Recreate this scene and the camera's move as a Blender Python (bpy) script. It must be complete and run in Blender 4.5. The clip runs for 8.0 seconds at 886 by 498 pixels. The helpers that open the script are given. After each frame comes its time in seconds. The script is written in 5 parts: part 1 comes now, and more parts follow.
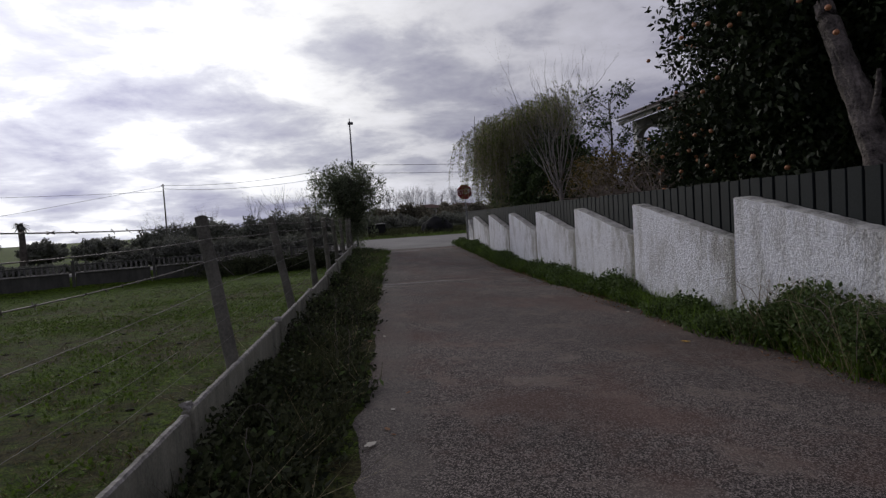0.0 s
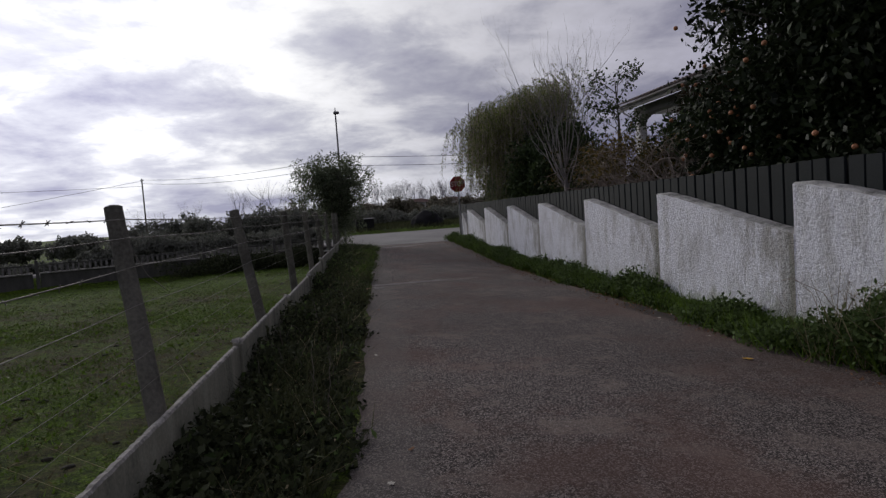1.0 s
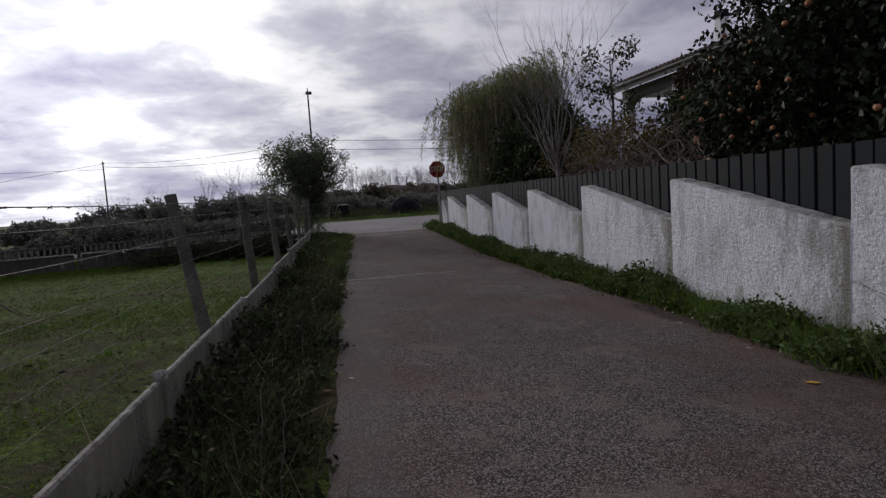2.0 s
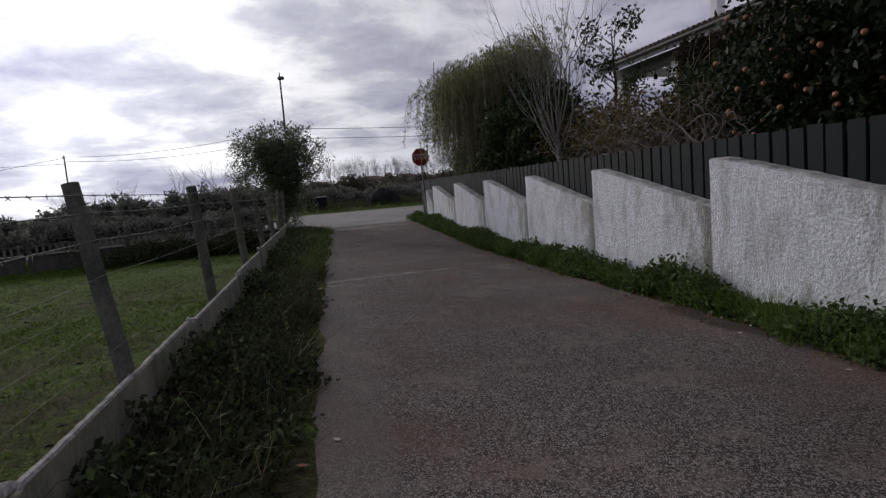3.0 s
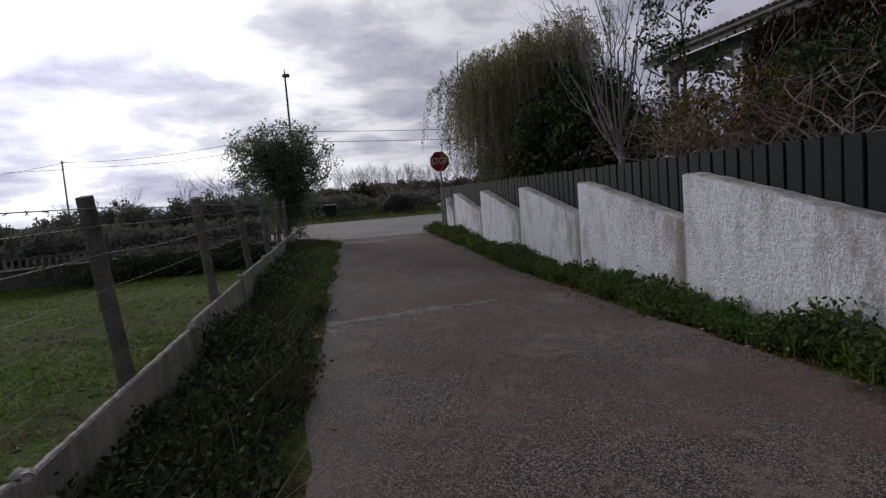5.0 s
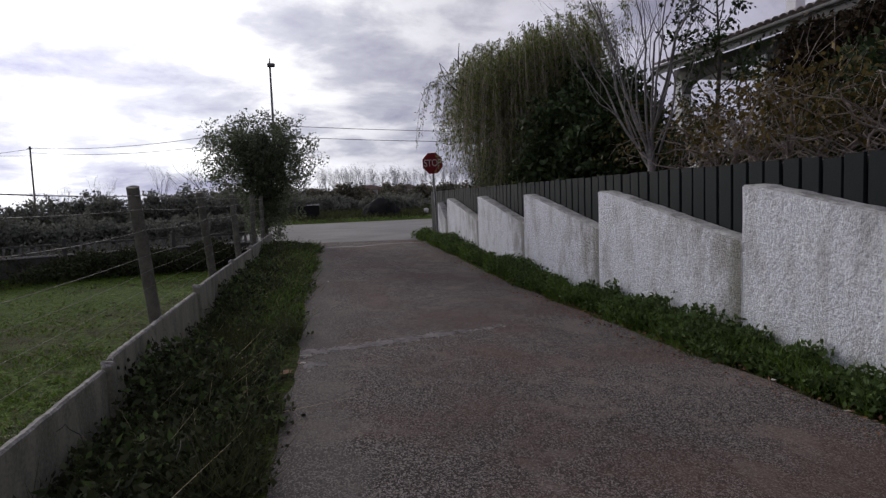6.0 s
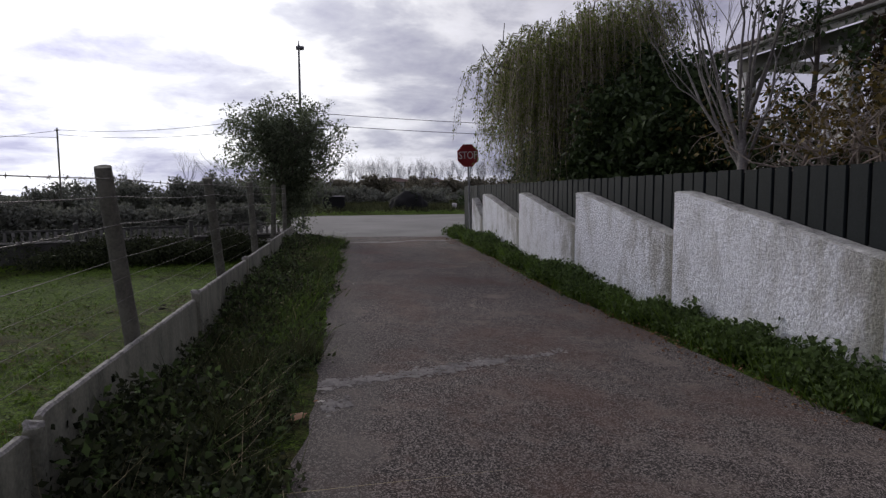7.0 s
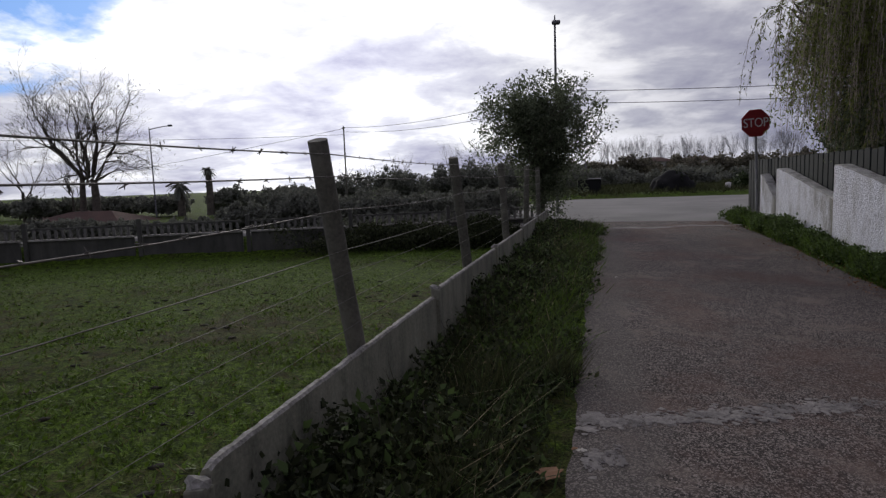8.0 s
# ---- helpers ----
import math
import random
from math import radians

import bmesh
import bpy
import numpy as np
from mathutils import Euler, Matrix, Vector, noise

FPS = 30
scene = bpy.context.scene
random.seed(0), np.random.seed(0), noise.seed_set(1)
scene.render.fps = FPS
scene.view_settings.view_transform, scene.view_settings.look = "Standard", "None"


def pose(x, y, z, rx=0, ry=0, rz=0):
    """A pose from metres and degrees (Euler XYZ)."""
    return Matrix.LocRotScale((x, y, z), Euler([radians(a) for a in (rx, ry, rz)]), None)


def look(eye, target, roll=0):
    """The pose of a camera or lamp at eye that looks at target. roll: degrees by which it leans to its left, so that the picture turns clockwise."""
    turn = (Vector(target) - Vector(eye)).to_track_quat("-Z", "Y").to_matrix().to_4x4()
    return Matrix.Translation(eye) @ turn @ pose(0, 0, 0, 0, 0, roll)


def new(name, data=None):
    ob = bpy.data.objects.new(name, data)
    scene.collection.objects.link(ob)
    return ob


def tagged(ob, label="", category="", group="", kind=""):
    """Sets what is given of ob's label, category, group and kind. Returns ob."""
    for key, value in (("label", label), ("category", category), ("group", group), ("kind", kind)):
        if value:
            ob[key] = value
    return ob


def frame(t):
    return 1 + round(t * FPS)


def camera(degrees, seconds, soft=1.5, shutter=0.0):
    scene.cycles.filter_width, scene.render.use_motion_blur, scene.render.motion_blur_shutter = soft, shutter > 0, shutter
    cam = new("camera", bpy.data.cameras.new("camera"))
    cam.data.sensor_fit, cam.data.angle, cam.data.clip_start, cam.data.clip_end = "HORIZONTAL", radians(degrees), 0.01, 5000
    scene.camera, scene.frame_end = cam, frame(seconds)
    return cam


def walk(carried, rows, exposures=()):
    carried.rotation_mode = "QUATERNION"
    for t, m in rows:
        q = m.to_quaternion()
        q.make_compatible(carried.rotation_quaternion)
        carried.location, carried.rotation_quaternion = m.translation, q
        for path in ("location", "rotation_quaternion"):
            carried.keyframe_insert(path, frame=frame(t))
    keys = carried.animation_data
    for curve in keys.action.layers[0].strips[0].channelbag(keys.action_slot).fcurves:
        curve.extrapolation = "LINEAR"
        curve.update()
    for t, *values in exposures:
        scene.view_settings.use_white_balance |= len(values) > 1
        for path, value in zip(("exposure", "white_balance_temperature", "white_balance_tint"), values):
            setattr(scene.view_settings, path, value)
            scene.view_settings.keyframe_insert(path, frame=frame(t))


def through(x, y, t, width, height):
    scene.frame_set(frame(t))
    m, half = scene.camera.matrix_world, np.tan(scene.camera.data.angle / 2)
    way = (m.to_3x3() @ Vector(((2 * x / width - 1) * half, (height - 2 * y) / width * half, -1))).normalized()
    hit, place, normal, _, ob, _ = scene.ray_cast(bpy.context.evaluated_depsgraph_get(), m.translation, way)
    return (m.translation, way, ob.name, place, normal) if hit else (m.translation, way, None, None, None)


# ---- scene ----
cam = camera(72.7, 8.0, soft=1.35)
PATH = [
    (0, (2.298, -1.242, 1.304), (2.590, 0.734, 1.204), -3.7),
    (0.5, (2.325, -0.620, 1.282), (2.719, 1.338, 1.174), -2.8),
    (1, (2.348, 0.060, 1.284), (2.676, 2.030, 1.163), -4.1),
    (1.5, (2.368, 0.630, 1.291), (2.745, 2.589, 1.143), -3.0),
    (1.7, (2.390, 0.840, 1.294), (2.788, 2.792, 1.128), -3.6),
    (2.8, (2.452, 2.310, 1.278), (2.876, 4.257, 1.104), -3.6),
    (3, (2.478, 2.548, 1.270), (2.947, 4.482, 1.064), -4.7),
    (3.5, (2.556, 3.200, 1.278), (2.955, 5.154, 1.138), -3.8),
    (4, (2.604, 3.770, 1.278), (2.968, 5.733, 1.168), -4.5),
    (4.5, (2.658, 4.305, 1.300), (3.074, 6.254, 1.132), -3.8),
    (4.7, (2.700, 4.530, 1.322), (3.127, 6.476, 1.141), -4.8),
    (5.8, (2.780, 5.985, 1.304), (3.278, 7.915, 1.134), -2.8),
    (6, (2.812, 6.240, 1.305), (3.307, 8.170, 1.140), -2.1),
    (6.5, (2.850, 6.868, 1.308), (3.270, 8.815, 1.127), -3.0),
    (7, (2.850, 7.451, 1.315), (3.270, 9.398, 1.134), -0.3),
    (7.5, (2.915, 8.030, 1.292), (2.947, 10.020, 1.091), -3.2),
    (8, (2.820, 8.530, 1.262), (2.415, 10.477, 1.046), -2.1),
]
walk(cam, [(t, look(eye, aim, roll)) for t, eye, aim, roll in PATH],
     exposures=[(0, -0.08), (1.5, -0.08), (2.8, 0.07), (4.5, 0.11), (6.5, 0.34), (7.2, 0.33), (8, 0.12)])

# ---- world, sun ----
SUN_AZ, SUN_EL = radians(-25), radians(18)
SUN_DIR = Vector((math.sin(SUN_AZ) * math.cos(SUN_EL), math.cos(SUN_AZ) * math.cos(SUN_EL), math.sin(SUN_EL)))


def node(nt, kind, **values):
    n = nt.nodes.new(kind)
    for key, value in values.items():
        if key == "op":
            n.operation = value
        elif key == "clamp":
            n.use_clamp = value
        elif key == "blend":
            n.blend_type = value
        elif key == "dtype":
            n.data_type = value
        else:
            n.inputs[key].default_value = value
    return n


def math_node(nt, op, a, b=None, clamp=False):
    n = nt.nodes.new("ShaderNodeMath")
    n.operation, n.use_clamp = op, clamp
    for k, v in enumerate((a, b)):
        if v is None:
            continue
        if isinstance(v, (int, float)):
            n.inputs[k].default_value = v
        else:
            nt.links.new(v, n.inputs[k])
    return n.outputs[0]


def ramp(nt, source, stops):
    n = nt.nodes.new("ShaderNodeValToRGB")
    el = n.color_ramp.elements
    while len(el) < len(stops):
        el.new(0.5)
    for e, (p, c) in zip(el, stops):
        e.position = p
        e.color = (*c, 1) if isinstance(c, tuple) else (c, c, c, 1)
    nt.links.new(source, n.inputs[0])
    return n.outputs[0]


def mix(nt, fac, a, b, blend="MIX"):
    n = nt.nodes.new("ShaderNodeMix")
    n.data_type, n.blend_type = "RGBA", blend
    for k, v in ((0, fac), (6, a), (7, b)):
        if isinstance(v, (int, float)):
            n.inputs[k].default_value = v
        elif isinstance(v, tuple):
            n.inputs[k].default_value = (*v, 1)
        else:
            nt.links.new(v, n.inputs[k])
    return n.outputs[2]


def noise_tex(nt, vec, scale, detail=4, rough=0.55, distort=0.0):
    n = node(nt, "ShaderNodeTexNoise", Scale=scale, Detail=detail, Roughness=rough, Distortion=distort)
    nt.links.new(vec, n.inputs["Vector"])
    return n.outputs["Fac"]


def make_sky():
    world = bpy.data.worlds.new("overcast_sky")
    scene.world = world
    world.use_nodes = True
    nt = world.node_tree
    bg = nt.nodes["Background"]
    sky = nt.nodes.new("ShaderNodeTexSky")
    sky.sky_type, sky.sun_disc = "NISHITA", False
    sky.sun_elevation, sky.sun_rotation = SUN_EL, SUN_AZ
    blue = nt.nodes.new("ShaderNodeVectorMath")
    blue.operation = "SCALE"
    nt.links.new(sky.outputs[0], blue.inputs[0])
    blue.inputs["Scale"].default_value = 0.10
    tint = nt.nodes.new("ShaderNodeVectorMath")
    tint.operation = "MULTIPLY_ADD"
    nt.links.new(blue.outputs[0], tint.inputs[0])
    tint.inputs[1].default_value = (0.10, 0.14, 0.20)
    tint.inputs[2].default_value = (0.15, 0.30, 0.66)
    co = nt.nodes.new("ShaderNodeTexCoord")
    sep = nt.nodes.new("ShaderNodeSeparateXYZ")
    nt.links.new(co.outputs["Generated"], sep.inputs[0])
    # cloud deck: the view direction laid onto a flat layer
    up = math_node(nt, "ADD", math_node(nt, "ABSOLUTE", sep.outputs[2]), 0.20)
    flat = nt.nodes.new("ShaderNodeCombineXYZ")
    nt.links.new(math_node(nt, "DIVIDE", sep.outputs[0], up), flat.inputs[0])
    nt.links.new(math_node(nt, "DIVIDE", sep.outputs[1], up), flat.inputs[1])
    flat.inputs[2].default_value = 3.7
    big = noise_tex(nt, flat.outputs[0], 0.70, 8, 0.56, 0.2)
    fine = noise_tex(nt, flat.outputs[0], 2.6, 6, 0.6, 0.25)
    body = math_node(nt, "ADD", math_node(nt, "MULTIPLY", big, 0.62), math_node(nt, "MULTIPLY", fine, 0.38))
    shade = ramp(nt, body, [(0.36, (0.98, 0.98, 1.01)), (0.45, (0.82, 0.82, 0.84)), (0.52, (0.52, 0.525, 0.59)), (0.62, (0.30, 0.30, 0.405))])
    # light of the hidden sun through the deck
    dot = nt.nodes.new("ShaderNodeVectorMath")
    dot.operation = "DOT_PRODUCT"
    nt.links.new(co.outputs["Generated"], dot.inputs[0])
    dot.inputs[1].default_value = SUN_DIR
    near = math_node(nt, "MAXIMUM", dot.outputs["Value"], 0.0)
    glow = math_node(nt, "ADD", math_node(nt, "MULTIPLY", math_node(nt, "POWER", near, 12.0), 0.95), math_node(nt, "ADD", math_node(nt, "MULTIPLY", math_node(nt, "POWER", near, 3.0), 0.58), 0.41))
    deck = nt.nodes.new("ShaderNodeVectorMath")
    deck.operation = "SCALE"
    # thicker, bluer air low down, away from the sun
    low = math_node(nt, "MULTIPLY", ramp(nt, sep.outputs[2], [(0.02, 0.42), (0.20, 0.0)]), math_node(nt, "SUBTRACT", 1.0, math_node(nt, "POWER", near, 2.2), True))
    hazy = mix(nt, low, shade, (0.38, 0.42, 0.52))
    far_tint = mix(nt, ramp(nt, near, [(0.50, 0.0), (0.93, 1.0)]), (0.94, 0.92, 1.12), (1.0, 1.0, 1.0))
    nt.links.new(mix(nt, 1.0, hazy, far_tint, "MULTIPLY"), deck.inputs[0])
    nt.links.new(glow, deck.inputs["Scale"])
    # one break in the deck, where blue shows
    gap = nt.nodes.new("ShaderNodeVectorMath")
    gap.operation = "DOT_PRODUCT"
    nt.links.new(co.outputs["Generated"], gap.inputs[0])
    gap.inputs[1].default_value = Vector((-0.69, 0.672, 0.27)).normalized()
    rim = math_node(nt, "ADD", gap.outputs["Value"], math_node(nt, "MULTIPLY", math_node(nt, "SUBTRACT", fine, 0.5), 0.035))
    cover = ramp(nt, rim, [(0.9925, 1.0), (0.9985, 0.0)])
    nt.links.new(mix(nt, cover, tint.outputs[0], deck.outputs[0]), bg.inputs["Color"])
    bg.inputs["Strength"].default_value = 1.0


make_sky()
sun = new("sun", bpy.data.lights.new("sun", "SUN"))
sun.data.energy, sun.data.angle, sun.data.color = 0.85, radians(16), (1.0, 0.95, 0.87)
sun.matrix_world = look(SUN_DIR * 50, (0, 0, 0))


# ---- materials ----
def material(name):
    m = bpy.data.materials.new(name)
    m.use_nodes = True
    nt = m.node_tree
    return m, nt, nt.nodes["Principled BSDF"]


def bump(nt, bsdf, height, strength=0.3, distance=0.02):
    n = node(nt, "ShaderNodeBump", Strength=strength, Distance=distance)
    nt.links.new(height, n.inputs["Height"])
    nt.links.new(n.outputs[0], bsdf.inputs["Normal"])


def position(nt):
    return nt.nodes.new("ShaderNodeNewGeometry").outputs["Position"]


def mottled(name, dark, light, scale=3.0, fine=40.0, rough=0.85, relief=0.3, metal=0.0, depth=0.01, spec=0.35):
    """Two scales of variation between two colours, with fine relief."""
    m, nt, b = material(name)
    p = position(nt)
    n1, n2 = noise_tex(nt, p, scale, 5), noise_tex(nt, p, fine, 4)
    v = math_node(nt, "ADD", math_node(nt, "MULTIPLY", n1, 0.6), math_node(nt, "MULTIPLY", n2, 0.4))
    nt.links.new(ramp(nt, v, [(0.35, dark), (0.65, light)]), b.inputs["Base Color"])
    b.inputs["Roughness"].default_value, b.inputs["Metallic"].default_value = rough, metal
    b.inputs["Specular IOR Level"].default_value = spec
    bump(nt, b, n2, relief, depth)
    return m


def leafy(name, dark, light, rough=0.55, through=0.25):
    """Leaves that differ one by one and let some light through."""
    m, nt, b = material(name)
    geo = nt.nodes.new("ShaderNodeNewGeometry")
    v = math_node(nt, "ADD", math_node(nt, "MULTIPLY", geo.outputs["Random Per Island"], 0.7), math_node(nt, "MULTIPLY", noise_tex(nt, geo.outputs["Position"], 1.3, 3), 0.3))
    col = ramp(nt, v, [(0.1, dark), (0.85, light)])
    nt.links.new(col, b.inputs["Base Color"])
    b.inputs["Roughness"].default_value = rough
    b.inputs["Specular IOR Level"].default_value = 0.15
    tr = nt.nodes.new("ShaderNodeBsdfTranslucent")
    nt.links.new(col, tr.inputs[0])
    ms = nt.nodes.new("ShaderNodeMixShader")
    ms.inputs[0].default_value = through
    nt.links.new(b.outputs[0], ms.inputs[1])
    nt.links.new(tr.outputs[0], ms.inputs[2])
    nt.links.new(ms.outputs[0], nt.nodes["Material Output"].inputs[0])
    return m


def asphalt_material():
    m, nt, b = material("worn_asphalt")
    p = position(nt)
    vor = node(nt, "ShaderNodeTexVoronoi", Scale=150.0)
    nt.links.new(p, vor.inputs["Vector"])
    chips = node(nt, "ShaderNodeTexVoronoi", Scale=98.0)
    nt.links.new(p, chips.inputs["Vector"])
    grey = node(nt, "ShaderNodeRGBToBW")
    nt.links.new(vor.outputs["Color"], grey.inputs[0])
    stones = ramp(nt, grey.outputs[0], [(0.20, (0.052, 0.043, 0.039)), (0.50, (0.105, 0.089, 0.081)), (0.66, (0.20, 0.174, 0.158)), (0.82, (0.66, 0.60, 0.55))])
    gaps = ramp(nt, vor.outputs["Distance"], [(0.0, 1.0), (0.6, 0.36)])
    base = mix(nt, 1.0, stones, gaps, "MULTIPLY")
    grey2 = node(nt, "ShaderNodeRGBToBW")
    nt.links.new(chips.outputs["Color"], grey2.inputs[0])
    base = mix(nt, ramp(nt, grey2.outputs[0], [(0.68, 0.0), (0.74, 0.6)]), base, (0.40, 0.36, 0.33))
    mid = noise_tex(nt, p, 52, 6, 0.75)
    base = mix(nt, ramp(nt, mid, [(0.34, 0.22), (0.49, 0.0)]), base, (0.034, 0.028, 0.026))
    base = mix(nt, ramp(nt, mid, [(0.52, 0.0), (0.72, 0.35)]), base, (0.17, 0.15, 0.137))
    # broad worn areas change the tone, the grain stays
    blot = math_node(nt, "ADD", math_node(nt, "MULTIPLY", noise_tex(nt, p, 1.9, 6, 0.66, 0.5), 0.75), math_node(nt, "MULTIPLY", noise_tex(nt, p, 14, 5, 0.75), 0.25))
    base = mix(nt, ramp(nt, blot, [(0.52, 0.0), (0.60, 0.50)]), base, (0.25, 0.21, 0.18))
    red = math_node(nt, "ADD", math_node(nt, "MULTIPLY", noise_tex(nt, p, 0.55, 5, 0.62), 0.75), math_node(nt, "MULTIPLY", noise_tex(nt, p, 9, 5, 0.75), 0.25))
    base = mix(nt, ramp(nt, red, [(0.48, 0.0), (0.60, 0.55)]), base, (0.14, 0.084, 0.066))
    tone = ramp(nt, noise_tex(nt, p, 0.33, 5, 0.6), [(0.35, (0.97, 0.92, 0.90)), (0.65, (0.70, 0.665, 0.65))])
    base = mix(nt, 1.0, base, tone, "MULTIPLY")
    # dust band along the left edge, damp soil washed out at one place on the right
    sep = nt.nodes.new("ShaderNodeSeparateXYZ")
    nt.links.new(p, sep.inputs[0])
    du = math_node(nt, "POWER", math_node(nt, "ABSOLUTE", math_node(nt, "DIVIDE", math_node(nt, "SUBTRACT", sep.outputs[0], 6.55), 0.42)), 2.0)
    dv = math_node(nt, "POWER", math_node(nt, "ABSOLUTE", math_node(nt, "DIVIDE", math_node(nt, "SUBTRACT", sep.outputs[1], 7.5), 1.15)), 2.0)
    edge = math_node(nt, "ADD", math_node(nt, "ADD", du, dv), math_node(nt, "MULTIPLY", noise_tex(nt, p, 4.0, 5, 0.65), 1.4))
    base = mix(nt, ramp(nt, math_node(nt, "MULTIPLY", edge, 0.5), [(0.62, 0.8), (0.86, 0.0)]), base, (0.030, 0.024, 0.020))
    off = math_node(nt, "SUBTRACT", sep.outputs[0], math_node(nt, "ADD", math_node(nt, "MULTIPLY", sep.outputs[1], 0.062), 2.04))
    wob = math_node(nt, "ADD", math_node(nt, "MULTIPLY", noise_tex(nt, p, 1.6, 5), 0.6), math_node(nt, "MULTIPLY", noise_tex(nt, p, 16, 5, 0.7), 0.25))
    band = ramp(nt, math_node(nt, "SUBTRACT", off, wob), [(-0.22, 0.42), (0.12, 0.0)])
    base = mix(nt, band, base, (0.13, 0.118, 0.104))
    nt.links.new(base, b.inputs["Base Color"])
    b.inputs["Roughness"].default_value = 0.9
    b.inputs["Specular IOR Level"].default_value = 0.25
    h = math_node(nt, "ADD", math_node(nt, "MULTIPLY", vor.outputs["Distance"], -0.9), mid)
    bump(nt, b, h, 0.5, 0.010)
    return m


def stucco_material():
    m, nt, b = material("white_stucco")
    p = position(nt)
    sep = nt.nodes.new("ShaderNodeSeparateXYZ")
    nt.links.new(p, sep.inputs[0])
    # runs of grime: noise drawn out downwards
    low = nt.nodes.new("ShaderNodeMapping")
    low.inputs["Scale"].default_value = (1, 1.9, 0.7)
    nt.links.new(p, low.inputs[0])
    runs = ramp(nt, noise_tex(nt, low.outputs[0], 1.7, 6, 0.65), [(0.47, 0.0), (0.66, 0.55)])
    base = mix(nt, runs, (0.93, 0.94, 0.98), (0.46, 0.45, 0.41))
    spots = ramp(nt, noise_tex(nt, p, 17, 5, 0.7), [(0.56, 0.0), (0.74, 0.45)])
    base = mix(nt, spots, base, (0.50, 0.49, 0.46))
    # damp grime at the low end of each panel, where the next one steps up
    along = math_node(nt, "FRACT", math_node(nt, "DIVIDE", math_node(nt, "SUBTRACT", sep.outputs[1], 5.63 - 27.15), 2.715))
    ragged = math_node(nt, "ADD", along, math_node(nt, "MULTIPLY", noise_tex(nt, low.outputs[0], 5, 5, 0.7), 0.16))
    joint = ramp(nt, ragged, [(0.105, 0.9), (0.165, 0.0)])
    base = mix(nt, joint, base, (0.20, 0.20, 0.145))
    # lichen and dirt running down from the slanting top, thickest towards the low end
    fan = math_node(nt, "ADD", math_node(nt, "MULTIPLY", along, -0.55), math_node(nt, "ADD", noise_tex(nt, low.outputs[0], 3.1, 6, 0.75), math_node(nt, "MULTIPLY", sep.outputs[2], 0.16)))
    base = mix(nt, ramp(nt, fan, [(0.42, 0.0), (0.62, 0.75)]), base, (0.36, 0.345, 0.30))
    algae = math_node(nt, "SUBTRACT", noise_tex(nt, p, 3.6, 6, 0.75), math_node(nt, "MULTIPLY", sep.outputs[2], 0.55))
    base = mix(nt, ramp(nt, algae, [(0.50, 0.0), (0.68, 0.5)]), base, (0.30, 0.33, 0.20))
    drips = ramp(nt, noise_tex(nt, low.outputs[0], 4.5, 5, 0.7), [(0.57, 0.0), (0.74, 0.35)])
    base = mix(nt, drips, base, (0.34, 0.33, 0.29))
    pits = ramp(nt, noise_tex(nt, p, 30, 5, 0.7), [(0.34, (0.60, 0.60, 0.59)), (0.50, (1.0, 1.0, 1.0))])
    base = mix(nt, 0.75, base, pits, "MULTIPLY")
    nt.links.new(base, b.inputs["Base Color"])
    b.inputs["Roughness"].default_value = 0.92
    rough = math_node(nt, "ADD", noise_tex(nt, p, 33, 6, 0.65), math_node(nt, "MULTIPLY", noise_tex(nt, p, 17, 4, 0.6), 0.7))
    bump(nt, b, rough, 1.0, 0.040)
    return m


def concrete_material(name="weathered_concrete", dark=(0.108, 0.108, 0.080), light=(0.335, 0.325, 0.248)):
    m, nt, b = material(name)
    p = position(nt)
    stretch = nt.nodes.new("ShaderNodeMapping")
    stretch.inputs["Scale"].default_value = (2.0, 2.0, 0.6)
    nt.links.new(p, stretch.inputs[0])
    v = math_node(nt, "ADD", math_node(nt, "MULTIPLY", noise_tex(nt, stretch.outputs[0], 2.2, 6, 0.65), 0.7), math_node(nt, "MULTIPLY", noise_tex(nt, p, 60, 4), 0.3))
    col = ramp(nt, v, [(0.34, dark), (0.64, light)])
    col = mix(nt, ramp(nt, noise_tex(nt, p, 5.5, 5, 0.7), [(0.56, 0.0), (0.72, 0.5)]), col, (0.075, 0.08, 0.05))
    nt.links.new(col, b.inputs["Base Color"])
    b.inputs["Roughness"].default_value = 0.92
    bump(nt, b, noise_tex(nt, p, 70, 4, 0.6), 0.35, 0.006)
    return m


